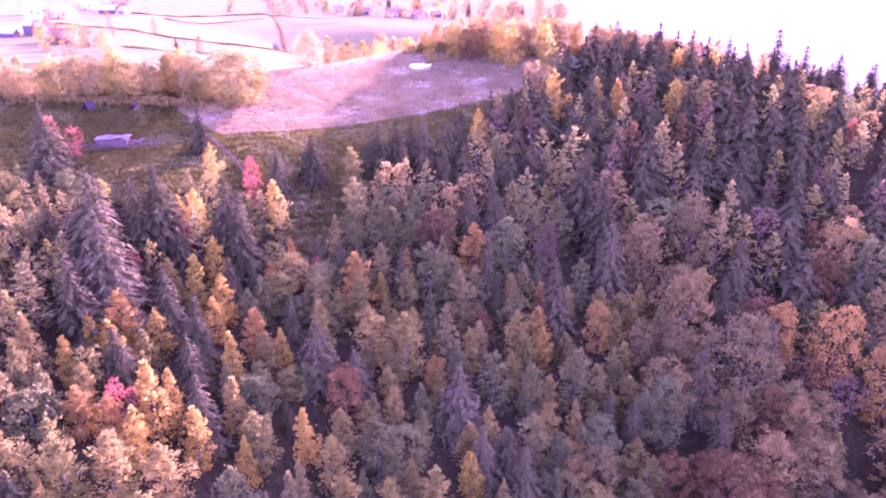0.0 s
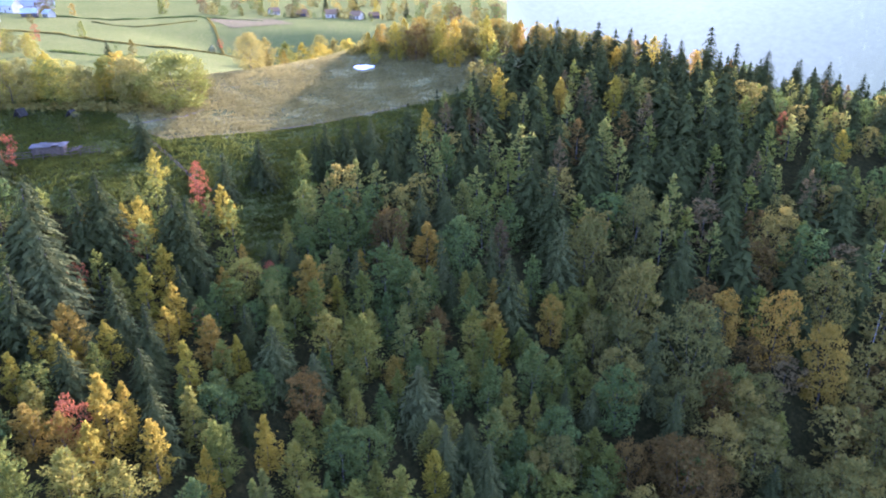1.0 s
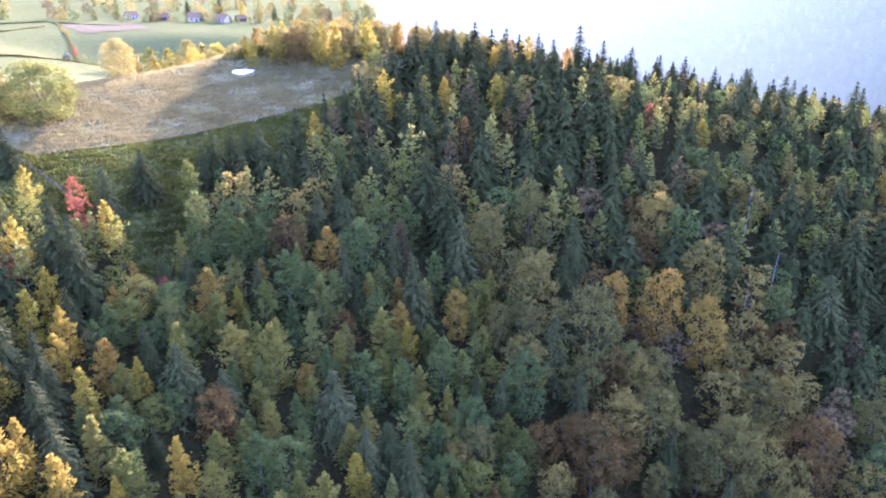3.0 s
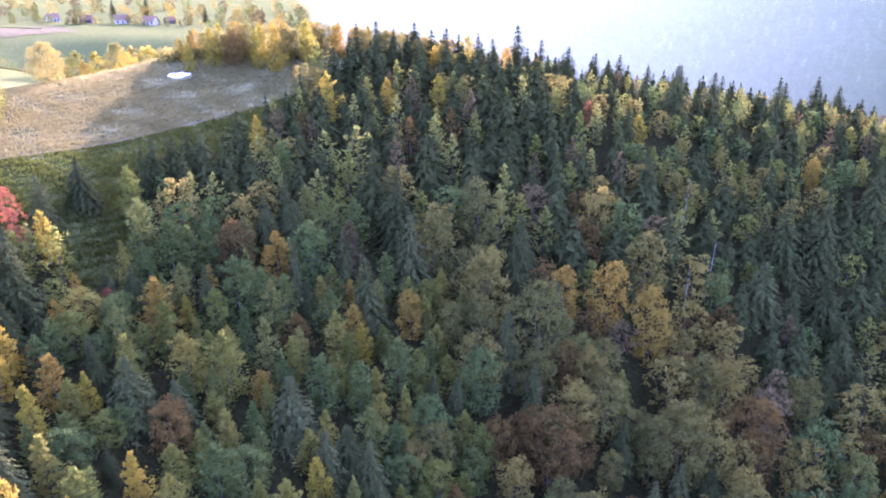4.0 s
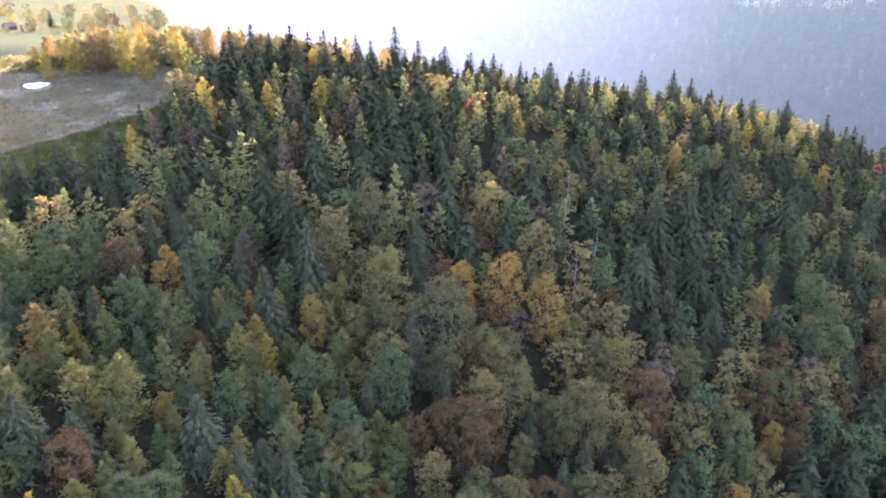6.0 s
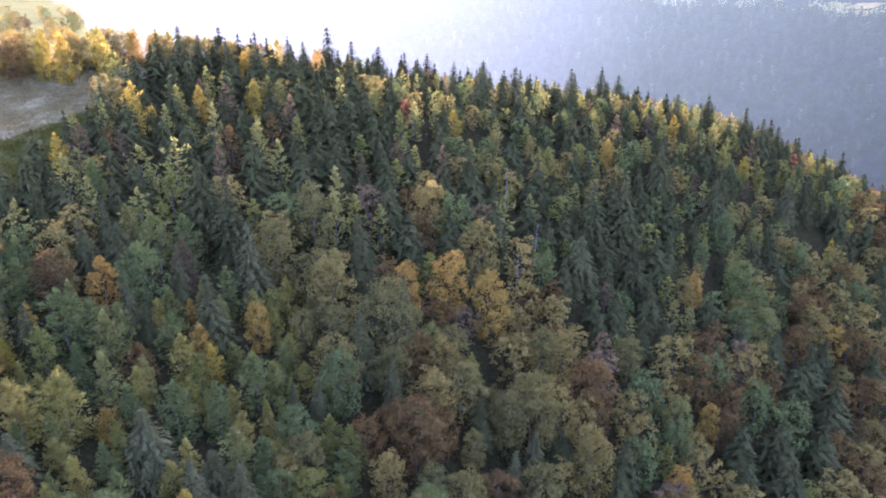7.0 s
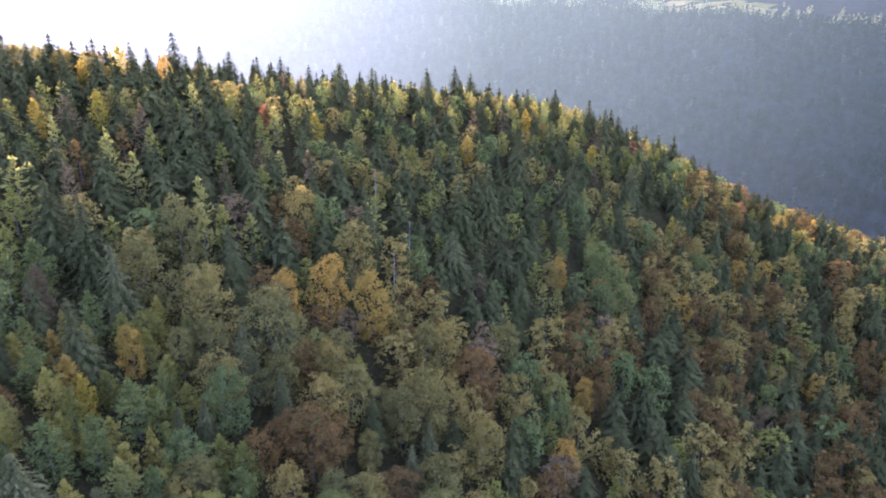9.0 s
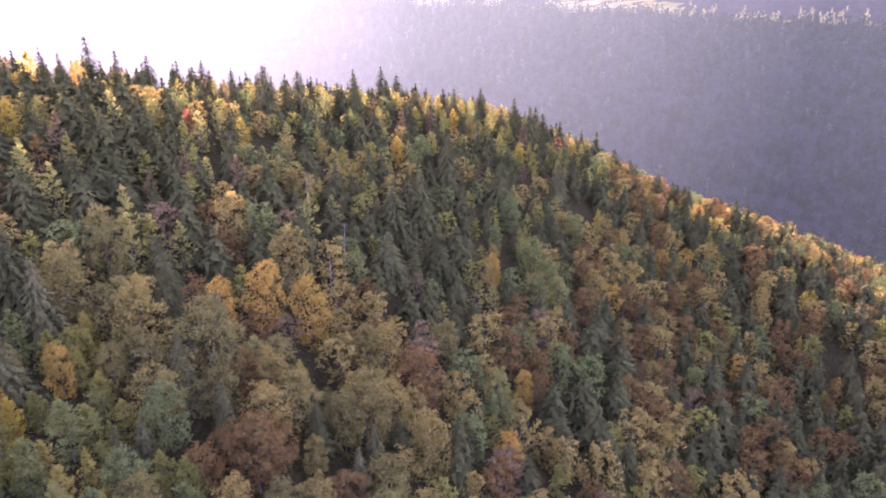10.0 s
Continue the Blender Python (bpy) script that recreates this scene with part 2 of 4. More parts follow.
MEADOW_X = (-90, -60, -54, -46, -43, -25, -8.7, 4.4, 30)
MEADOW_Y = (260, 200, 143, 136.5, 135, 146, 158, 166, 182)


def wooded(x, y):
    """Where the wood of the hill stands."""
    az, r = np.degrees(np.arctan2(x, y)), np.hypot(x, y)
    return (y < np.interp(x, EDGE_X, EDGE_Y)) & (r < crest_range(az) + 17) & (az > -45) & (az < 100)


def quick_mesh(name, verts, faces, material, smooth=False):
    mesh = bpy.data.meshes.new(name)
    mesh.from_pydata(verts.tolist() if isinstance(verts, np.ndarray) else verts, [],
                     faces.tolist() if isinstance(faces, np.ndarray) else faces)
    for m in material if isinstance(material, (list, tuple)) else [material]:
        mesh.materials.append(m)
    if smooth:
        mesh.polygons.foreach_set("use_smooth", [True] * len(mesh.polygons))
    return mesh


def build_ground():
    azimuths = np.concatenate([np.arange(-180, -50, 5.0), np.arange(-50, 100, 0.75), np.arange(100, 180, 5.0)])
    rings = np.concatenate([[0.02], np.arange(8, 40, 8.0), np.geomspace(40, 4600, 220)])
    a, r = np.meshgrid(np.radians(azimuths), rings)
    x, y = r * np.sin(a), r * np.cos(a)
    z = land(x, y)
    rng = np.random.default_rng(3)
    z = z + rng.normal(0, 0.07, z.shape) * step(r, 4000, 60) * step(r, 50, 80)
    n_az, n_r = len(azimuths), len(rings)
    verts = np.stack([x, y, z], -1).reshape(-1, 3)
    i, j = np.meshgrid(np.arange(n_r - 1), np.arange(n_az), indexing="ij")
    k = (j + 1) % n_az
    faces = np.stack([i * n_az + j, i * n_az + k, (i + 1) * n_az + k, (i + 1) * n_az + j], -1).reshape(-1, 4)
    mid = verts[faces].mean(1)
    mx, my = mid[:, 0], mid[:, 1]
    mr, ma = np.hypot(mx, my), np.degrees(np.arctan2(mx, my))
    kind = np.zeros(len(faces), int)
    kind[(my > 215) & (mx < 150)] = 2
    kind[(my < np.interp(mx, MEADOW_X, MEADOW_Y)) & (my < 260)] = 4
    kind[wooded(mx, my) | (ma > 100) | (ma < -60) | ((my < 100))] = 1
    kind[(ma > 14) & (mr > crest_range(ma) + 20)] = 1
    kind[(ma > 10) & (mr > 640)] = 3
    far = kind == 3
    # the slope itself emits the haze
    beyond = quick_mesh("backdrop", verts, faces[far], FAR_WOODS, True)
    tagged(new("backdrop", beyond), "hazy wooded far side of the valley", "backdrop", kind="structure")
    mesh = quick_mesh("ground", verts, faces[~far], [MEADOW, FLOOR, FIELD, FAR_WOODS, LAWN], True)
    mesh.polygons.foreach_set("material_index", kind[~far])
    return tagged(new("ground", mesh), "grassy hill with dry meadow, woodland floor and green fields", "ground", kind="structure")


build_ground()

# ---------------------------------------------------------------- trees


def cards(rng, centres, outward, long_axis, length, width, fold=0.2, three=False):
    """Small folded leaf blades: a diamond a blade."""
    n_cards = len(centres)
    u = long_axis / np.linalg.norm(long_axis, axis=1, keepdims=True)
    w = np.cross(outward, u)
    w /= np.linalg.norm(w, axis=1, keepdims=True) + 1e-9
    nrm = np.cross(u, w)
    length, width = np.broadcast_to(length, n_cards)[:, None], np.broadcast_to(width, n_cards)[:, None]
    lift = nrm * width * fold
    if three:
        verts = np.stack([centres - u * length * 0.5 - w * width * 0.45, centres - u * length * 0.5 + w * width * 0.45, centres + u * length * 0.6], 1)
        return verts.reshape(-1, 3), np.arange(n_cards * 3).reshape(-1, 3)
    verts = np.stack([centres - u * length / 2, centres + w * width / 2 + lift,
                      centres + u * length / 2, centres - w * width / 2 + lift], 1).reshape(-1, 3)
    return verts, np.arange(n_cards * 4).reshape(-1, 4)


def ovoid(s, kind):
    """The crown's radius, 0 to 1, at the share s of its height."""
    if kind == "round":
        return np.sqrt(np.clip(1 - ((s - 0.46) / 0.56) ** 2, 0.02, 1))
    if kind == "slim":
        return np.clip((1 - s) ** 0.46, 0.06, 1) * np.clip(0.6 + 1.2 * s, 0.5, 1)
    return np.clip((1 - s) ** 0.68, 0.06, 1) * np.clip(0.8 + s * 2, 0.5, 1)


def feathered_crown(seed, tall, radius, base, kind, boughs, blades, size, three=True, slender=0.6):
    """A crown of bushy boughs with ragged, rising tips: birch and larch."""
    rng = np.random.default_rng(seed)
    s = ((np.arange(boughs) + rng.uniform(0, 1, boughs)) / boughs) ** 1.1
    turn = np.arange(boughs) * 2.39996 + rng.normal(0, 0.45, boughs)
    reach = ovoid(s, kind) * radius * rng.uniform(0.48, 1.26, boughs) * (1 + 0.2 * np.sin(turn * 2 + seed)) + 0.2
    up = rng.uniform(0.25, 0.6, boughs) + (0.55 if kind == "slim" else 0.3) * s
    root = base + s * (tall - base) * 0.92 - 0.3 * reach * up
    b = np.repeat(np.arange(boughs), blades)
    f = rng.uniform(0.1, 1.0, len(b)) ** 0.7
    way = np.stack([np.cos(turn), np.sin(turn)], -1)[b]
    across = np.stack([-way[:, 1], way[:, 0]], -1)
    bush = (0.34 - 0.24 * f ** 2) * reach[b] + 0.05
    off, lift = rng.normal(0, 1, len(b)) * bush, rng.normal(0, 0.62, len(b)) * bush
    flat = way * (f * reach[b])[:, None] + across * off[:, None]
    z = root[b] + reach[b] * (up[b] * f - (0.3 if kind == "slim" else 0.5) * f ** 2.4) + lift - 0.25 * np.abs(off)
    p = np.stack([flat[:, 0], flat[:, 1], np.clip(z, base * 0.5, tall)], -1)
    axis = np.concatenate([way + across * np.sign(off)[:, None] * 0.6, up[b][:, None] * 0.8], 1) + rng.normal(0, 0.55, p.shape)
    out = np.stack([way[:, 0] * 0.6, way[:, 1] * 0.6, 0.55 + lift / (bush + 0.05)], -1) + rng.normal(0, 0.45, p.shape)
    lead = rng.random(len(b)) < 0.03
    q = int(lead.sum())
    p[lead] = np.stack([rng.normal(0, 0.16, q), rng.normal(0, 0.16, q), tall - rng.random(q) * 0.13 * tall], -1)
    axis[lead] = rng.normal(0, 0.4, (q, 3)) + np.array([0, 0, 1.0])
    scale = size * rng.uniform(0.7, 1.35, len(b))
    tips = np.stack([np.cos(turn) * reach * 0.55, np.sin(turn) * reach * 0.55, root + 0.3 * reach], -1)
    return cards(rng, p, out, axis, scale, scale * slender, 0.2, three), tips


def leafy_crown(seed, tall, radius, base, kind, clumps, blades, size, three=False, slender=0.6):
    """A crown of distinct leafy clumps with gaps between them: beech, maple and rowan."""
    if kind != "round":
        return feathered_crown(seed, tall, radius, base, kind, clumps, blades, size, three)
    rng = np.random.default_rng(seed)
    s = ((np.arange(clumps) + rng.uniform(0.1, 0.9, clumps)) / clumps) ** 0.95
    turn = np.arange(clumps) * 2.39996 + rng.normal(0, 0.45, clumps)
    deep = np.where(rng.random(clumps) < 0.78, rng.uniform(0.62, 0.92, clumps), rng.uniform(0.15, 0.55, clumps))
    shell = ovoid(s, kind) * radius * deep * (1 + 0.2 * np.sin(turn * 2 + seed) * np.sin(3 * s + seed))
    centre = np.stack([shell * np.cos(turn), shell * np.sin(turn), base + (0.03 + 0.88 * s) * (tall - base) + rng.normal(0, 0.03 * tall, clumps)], -1)
    puff = radius * rng.uniform(0.25, 0.46, clumps) * (0.62 + 0.38 * ovoid(s, kind))
    b = np.repeat(np.arange(clumps), blades)
    heart = centre - np.array([0, 0, base + 0.42 * (tall - base)])
    heart /= np.linalg.norm(heart, axis=1, keepdims=True) + 1e-6
    spot = rng.normal(0, 1, (len(b), 3)) + 0.75 * heart[b] + np.array([0, 0, 0.35])
    spot /= np.linalg.norm(spot, axis=1, keepdims=True)
    depth = rng.uniform(0.35, 1.0, len(b)) ** 0.5 * (1 + 0.16 * rng.normal(0, 1, len(b)))
    p = centre[b] + spot * (depth * puff[b])[:, None] * np.array([1, 1, 0.8])
    p[:, 2] = np.clip(p[:, 2], base * 0.7, tall)
    out = spot + rng.normal(0, 0.42, p.shape) + np.array([0, 0, 0.25])
    axis = rng.normal(0, 1, p.shape) + np.array([0, 0, -0.5])
    scale = size * rng.uniform(0.7, 1.35, len(b))
    return cards(rng, p, out, axis, scale, scale * slender, 0.2, three), centre


def needle_crown(seed, tall, radius, base, tiers, arms, per, size, three=False):
    """Tiers of long drooping boughs, each a flat fan of twigs."""
    rng = np.random.default_rng(seed)
    points, outs, axes, longs = [], [], [], []
    for tier in range(tiers):
        s = max((tier + rng.uniform(-0.3, 0.3)) / tiers, 0)
        z = base + s * (tall - base)
        reach = radius * (1 - s) ** 0.76 + 0.12
        count = max(4, round(arms * (0.4 + 0.6 * (1 - s))))
        a = rng.uniform(0, 6.28) + np.arange(count) * 6.283 / count + rng.normal(0, 0.16, count)
        long = reach * rng.uniform(0.62, 1.16, count)
        a, long = np.repeat(a, per * 2), np.repeat(long, per * 2)
        f = (np.tile(np.repeat(np.arange(per), 2), count) + 0.6 + rng.uniform(-0.25, 0.25, len(a))) / per
        hand = np.tile([-1.0, 1.0], count * per)
        way = np.stack([np.cos(a), np.sin(a), np.zeros(len(a))], -1)
        side = np.stack([-np.sin(a), np.cos(a), np.zeros(len(a))], -1)
        sag = 0.16 * long - 0.52 * long * f ** 1.5
        off = hand * long * (1.12 - f) * rng.uniform(0.03, 0.2, len(a))
        p = way * (long * f)[:, None] + side * off[:, None]
        p[:, 2] = z + sag - 0.3 * np.abs(off) + rng.normal(0, 0.05, len(a))
        points.append(p)
        outs.append(np.array([0, 0, 1.0]) + way * 0.5 + rng.normal(0, 0.32, p.shape))
        axes.append(way + side * (hand * 0.75)[:, None] + np.array([0, 0, -0.35]) - np.array([0, 0, 0.35]) * f[:, None] + rng.normal(0, 0.28, p.shape))
        longs.append(np.maximum(long / per * 1.8, size * 0.75) * rng.uniform(0.7, 1.25, len(a)))
    top = 8
    points.append(np.stack([np.zeros(top), np.zeros(top), tall - 0.16 * np.arange(top)], -1))
    outs.append(rng.normal(0, 1, (top, 3)))
    axes.append(rng.normal(0, 0.35, (top, 3)) + np.array([0, 0, 1.0]))
    longs.append(np.full(top, size))
    longs = np.concatenate(longs)
    return cards(rng, np.concatenate(points), np.concatenate(outs), np.concatenate(axes), longs, np.minimum(longs * 0.55, size), 0.25, three)


def pole(points, radii, sides=7):
    """A tapered, bent stem along points."""
    verts, faces = [], []
    for (x, y, z), r in zip(points, radii):
        for i in range(sides):
            a = 6.2832 * i / sides
            verts.append((x + r * math.cos(a), y + r * math.sin(a), z))
    for k in range(len(points) - 1):
        for i in range(sides):
            j = (i + 1) % sides
            faces.append((k * sides + i, k * sides + j, (k + 1) * sides + j, (k + 1) * sides + i))
    faces.append(tuple(range((len(points) - 1) * sides, len(points) * sides)))
    return verts, faces


def trunk_mesh(seed, tall, thick, bark, tips=()):
    """A trunk with a limb towards each tip."""
    rng = random.Random(seed)
    bend = [(rng.uniform(-0.02, 0.02) * tall * k / 4, rng.uniform(-0.02, 0.02) * tall * k / 4, tall * k / 5 - 0.6 * (k == 0)) for k in range(6)]
    verts, faces = pole(bend, [thick * (1 - 0.17 * k) for k in range(6)])
    for number, (tx, ty, tz) in enumerate(tips):
        root = tz - 0.75 * math.hypot(tx, ty) - 0.3
        ring = 1 + (root > 0.3 * tall) + (root > 0.5 * tall)
        foot = ring * 7 + number % 7
        bx, by, bz = verts[foot]
        v, f = pole([((bx + tx) / 2, (by + ty) / 2, bz + (tz - bz) * 0.42), (tx, ty, tz)], [thick * 0.24, thick * 0.07], 5)
        start = len(verts)
        faces += [tuple(i + start for i in face) for face in f] + [(foot, start + i, start + (i + 1) % 5) for i in range(5)]
        verts += v
    return quick_mesh("trunk", verts, faces, bark, True)


TALL = 10.0
SHAPES = {}
# kind: crown radius, crown base, shape, clumps, blades, blade size
FORMS = {"birch": (2.8, 0.2, "slim", 44, 52, 0.36), "beech": (3.0, 0.4, "round", 66, 42, 0.38), "maple": (3.6, 0.5, "round", 120, 56, 0.34),
         "larch": (2.9, 0.2, "cone", 52, 44, 0.36), "rowan": (2.7, 0.5, "round", 32, 38, 0.44), "spruce": (2.8, 0.3, "needle", 24, 13, 0.34)}


def shape(kind, variant):
    """Trunk and crown meshes of a tree ten metres high; built once and shared."""
    if (kind, variant) not in SHAPES:
        radius, base, form, clumps, blades, size = FORMS[kind]
        if variant >= 10:
            clumps, blades, size = clumps * 4 // 5, blades * 2 // 3, size * 1.25
        seed = 17 * variant + len(kind) * 101
        if form == "needle":
            verts, faces = needle_crown(seed, TALL, radius * (0.85 + 0.15 * (variant % 4)), base, clumps, blades, 6 if variant < 10 else 3, size, True)
            trunk = trunk_mesh(seed, TALL * 0.94, 0.16, BARK)
        else:
            (verts, faces), tips = leafy_crown(seed, TALL, radius * (0.9 + 0.1 * (variant % 3)), base, form, clumps, blades, size, True, 0.52)
            trunk = trunk_mesh(seed, TALL * (0.46 if form == "round" else 0.5), 0.11 if kind == "birch" else 0.15, BIRCH_BARK if kind == "birch" else BARK, [tuple(t) for t in tips[::9]])
        SHAPES[kind, variant] = trunk, quick_mesh("crown", verts, faces, LEAVES["green"])
    return SHAPES[kind, variant]


FIRST = {}


def tree(kind, variant, leaves, label, group, x, y, tall, wide=1.0, turn=0.0, lean=0.0):
    """One tree, as a thing with trunk and crown."""
    key = (kind, variant, leaves, label)
    place = pose(x, y, height(x, y) - 0.1, lean, 0, turn) @ Matrix.Diagonal((wide * tall / TALL, wide * tall / TALL, tall / TALL, 1))
    if key in FIRST:
        own = FIRST[key].scale
        return copy_thing(FIRST[key], place @ Matrix.Diagonal((1 / own[0], 1 / own[1], 1 / own[2], 1)))
    trunk, crown = shape(kind, variant)
    root = tagged(new(kind), label, kind if kind == "spruce" else kind + " tree", group)
    for name, mesh in (("trunk", trunk), ("crown", crown)):
        ob = new(name, mesh)
        ob.parent = root
        if name == "crown":
            ob.material_slots[0].link = "OBJECT"
            ob.material_slots[0].material = LEAVES[leaves]
    root.matrix_basis = place
    FIRST[key] = root
    return root


LABELS = {
    ("spruce", "spruce"): "dark green spruce with drooping branches on the wooded slope",
    ("birch", "gold"): "slim birch with bright golden autumn leaves",
    ("birch", "lime"): "slim birch with yellow-green autumn leaves",
    ("birch", "green"): "young birch with green leaves in dense wood",
    ("birch", "grey"): "thin birch with sparse grey-green leaves",
    ("larch", "gold"): "cone-shaped larch with golden needles",
    ("larch", "lime"): "cone-shaped larch with yellow-green needles",
    ("larch", "green"): "cone-shaped young larch with green needles",
    ("beech", "olive"): "broad beech with olive-green turning leaves",
    ("beech", "green"): "broad beech with green leaves on the slope",
    ("beech", "orange"): "broad beech with orange autumn leaves",
    ("beech", "rust"): "round beech with rust-brown autumn leaves",
    ("beech", "lime"): "broad maple with yellow-green autumn leaves",
    ("beech", "gold"): "broad maple with golden autumn leaves",
    ("beech", "grey"): "nearly bare beech with grey twigs",
    ("birch", "bright"): "slim birch with bright yellow-green leaves",
    ("birch", "pale"): "slim birch with pale yellow leaves",
    ("birch", "orange"): "slim birch with orange autumn leaves",
    ("birch", "rust"): "slim birch with rust-brown autumn leaves",
    ("rowan", "red"): "small rowan with red autumn leaves",
    ("rowan", "orange"): "small rowan with orange autumn leaves",
}

# trees that stand out: x, y, height
SPRUCES_WEST = [(-49.3, 91.7, 17), (-44.9, 85.5, 15), (-46.5, 79.2, 14), (-44, 102.5, 14), (-46.2, 100.3, 13), (-33.9, 104.1, 15), (-31.7, 101.8, 15), (-29.9, 121.9, 9), (-24.5, 128.1, 8.5), (-45, 128.8, 8), (-12.6, 135.1, 10), (-9.5, 137.2, 10), (-14.5, 133.1, 9), (-6.6, 140.5, 9), (-4, 142.3, 9), (-38, 86.6, 11), (18.6, 104.1, 15), (-18.1, 86.8, 10), (-22.3, 90.6, 9), (40, 189, 13), (45.4, 189.6, 14)]
SPRUCES_EAST = [(119, 111.5, 18), (130.8, 111.5, 18), (156.6, 119.5, 18), (168.4, 108.5, 16), (125.6, 163.5, 17), (159, 158.7, 17), (219.8, 131.6, 15), (221.3, 125.6, 15), (227.5, 123.6, 14), (210.7, 102.4, 17), (202.4, 103.7, 14), (264.8, 99, 15), (143, 168.6, 14), (182.2, 166.1, 15), (215.4, 144.1, 13), (196.9, 144.2, 13), (119.1, 98.4, 15), (105.6, 102.8, 14)]
SPRUCES_CREST = [(50.3, 189.9, 12), (56.1, 183.4, 13.4), (64.4, 185.9, 14.6), (74.8, 188.5, 13.2), (81, 190, 12), (89.5, 191.1, 16.4), (97.7, 192, 12.9), (107, 192.7, 11.8), (117.5, 193, 11.1), (125.9, 192.8, 11.7), (136.7, 192.1, 10.3), (149.1, 191.3, 12.2), (164.4, 188.2, 11.1), (186.2, 181.8, 12), (203.2, 175.2, 13.5)]
GOLD_WEST = [(73.2, 190.6, 12), (62, 188, 9), (-41.2, 120.5, 7), (-39.7, 106.5, 9), (-42.9, 107.6, 6), (-28.8, 114.1, 9), (-34.8, 97.6, 9), (-36.1, 93, 9), (-32, 92.1, 8), (-32.5, 88.3, 7), (-41.9, 77.2, 8), (-44.3, 77.6, 7), (-41.5, 81, 6), (-45.4, 72.9, 7), (8.1, 150.8, 8), (25.7, 162.4, 12), (41.4, 166.2, 9), (55, 166.6, 10), (27.6, 191.2, 13), (18.5, 190.1, 12), (3.1, 193.7, 10), (-2.9, 191.4, 7), (14.2, 192.4, 10), (-29.4, 68.3, 9), (3.5, 74.7, 9), (16, 98.1, 8)]
GOLD_EAST = [(141.7, 167.5, 8), (140.4, 159.8, 8), (163.1, 178, 8), (106.8, 153.4, 8), (175.9, 146.2, 8), (167.7, 133.9, 8), (191.1, 140.8, 8), (205.4, 134.6, 8), (195.9, 124.2, 8), (201.9, 119.2, 8), (202.7, 113.9, 8), (248.8, 120.2, 8), (254.5, 105.1, 8), (126.6, 135.7, 8), (195, 149.9, 8), (203.1, 145, 8), (326.1, 62.6, 8), (161.3, 150.7, 8), (151.7, 135.5, 8), (284, 86, 7), (291, 80, 7)]
LARCHES = [(-28.4, 81.6, 9), (-34.9, 70.4, 11), (-33.8, 73.1, 8), (-38.3, 83, 7), (-34.8, 65.2, 9), (-24, 68.7, 7), (-17.9, 73.8, 9)]
LIME_BIRCHES = [(-22.9, 70.8, 9), (-35.6, 60.2, 10), (-39.3, 58.1, 9), (-31, 62.2, 9), (-42.1, 70, 7), (-14.1, 71.7, 8), (-5.4, 92, 11), (-10.7, 92.5, 10), (36.2, 166.5, 9), (82.9, 175, 9), (-16.8, 125.7, 10)]
GREEN_BIRCHES = [(-15.6, 115.8, 12), (-11.4, 113.7, 11), (-8.4, 113.9, 10), (-5.6, 114.3, 10), (-2.1, 105.6, 12), (1.7, 105, 11), (-8.7, 74.9, 10), (11.3, 138.9, 10), (13.4, 127.7, 9), (20.4, 92.6, 11), (7.4, 90.1, 10), (12.8, 89.3, 10), (2.8, 103.6, 10)]
OLIVE_BEECHES = [(47.5, 96.1, 16), (40.8, 105.3, 14), (64.8, 76.6, 14), (74.4, 121.1, 12.5), (78, 108, 14), (46, 120.9, 14), (55.4, 90.9, 10), (76.8, 86, 12), (81.6, 85.1, 12), (69.7, 76, 13), (59.5, 77.1, 12), (70.6, 66.3, 14), (167.3, 73.8, 13), (164.3, 62.6, 11), (205.6, 80.1, 11), (160.4, 51.9, 11), (202.7, 42.5, 11), (100.1, 82.6, 10)]
GREEN_BEECHES = [(152.3, 88.4, 13), (151.3, 82.1, 13), (149.8, 78.3, 12), (101.4, 69.4, 11), (179.6, 43.5, 11), (269.6, 58.9, 11), (163.9, 101.4, 11), (33.3, 89.3, 11)]
ORANGE_BEECHES = [(84.5, 188.5, 9), (57.6, 105, 11), (65.9, 102.5, 14), (72.3, 96.5, 15), (-26.7, 87.7, 8), (25.6, 102.8, 9), (89.6, 59.6, 10), (307.2, 66.4, 10), (149, 133.3, 8), (109.5, 66.8, 10), (220.4, 69.2, 11), (137.3, 91.6, 9), (-42.3, 81.3, 9), (-41.5, 66.8, 7), (-38.4, 67, 7), (15, 100.8, 9), (-14, 102, 10), (5.4, 114.4, 10)]
ROWANS = [(-34.5, 121.9, 6), (-32.8, 116.4, 7), (-38.4, 69.7, 7), (-63.2, 118.4, 6), (-45.2, 93.1, 6), (273.7, 88.1, 9), (230.6, 92.2, 7), (233.9, 119.3, 8), (94.5, 159.4, 8)]
RUST_BEECHES = [(40.1, 77.8, 14), (83.7, 79.2, 12), (223.8, 58.3, 12), (113, 65.8, 10), (182.7, 53.7, 10), (156.6, 53.6, 10), (192, 30.1, 11), (8.2, 192.7, 9), (-13.8, 81.9, 8)]

rng = random.Random(11)
standing = []


def stand_out(kind, leaves, spots, wide=1.0, taller=1.0):
    for x, y, tall in spots:
        standing.append((kind, leaves, x, y, tall * taller, wide * rng.uniform(0.92, 1.1)))


stand_out("spruce", "spruce", SPRUCES_WEST + SPRUCES_EAST + SPRUCES_CREST, 1.15)
stand_out("birch", "gold", GOLD_WEST)
stand_out("birch", "gold", GOLD_EAST[::3], 1.2)
stand_out("birch", "bright", [s for i, s in enumerate(GOLD_EAST) if i % 3], 1.3)
stand_out("larch", "gold", LARCHES, 1.05)
stand_out("birch", "lime", LIME_BIRCHES, 1.15)
stand_out("birch", "green", GREEN_BIRCHES, 1.15)
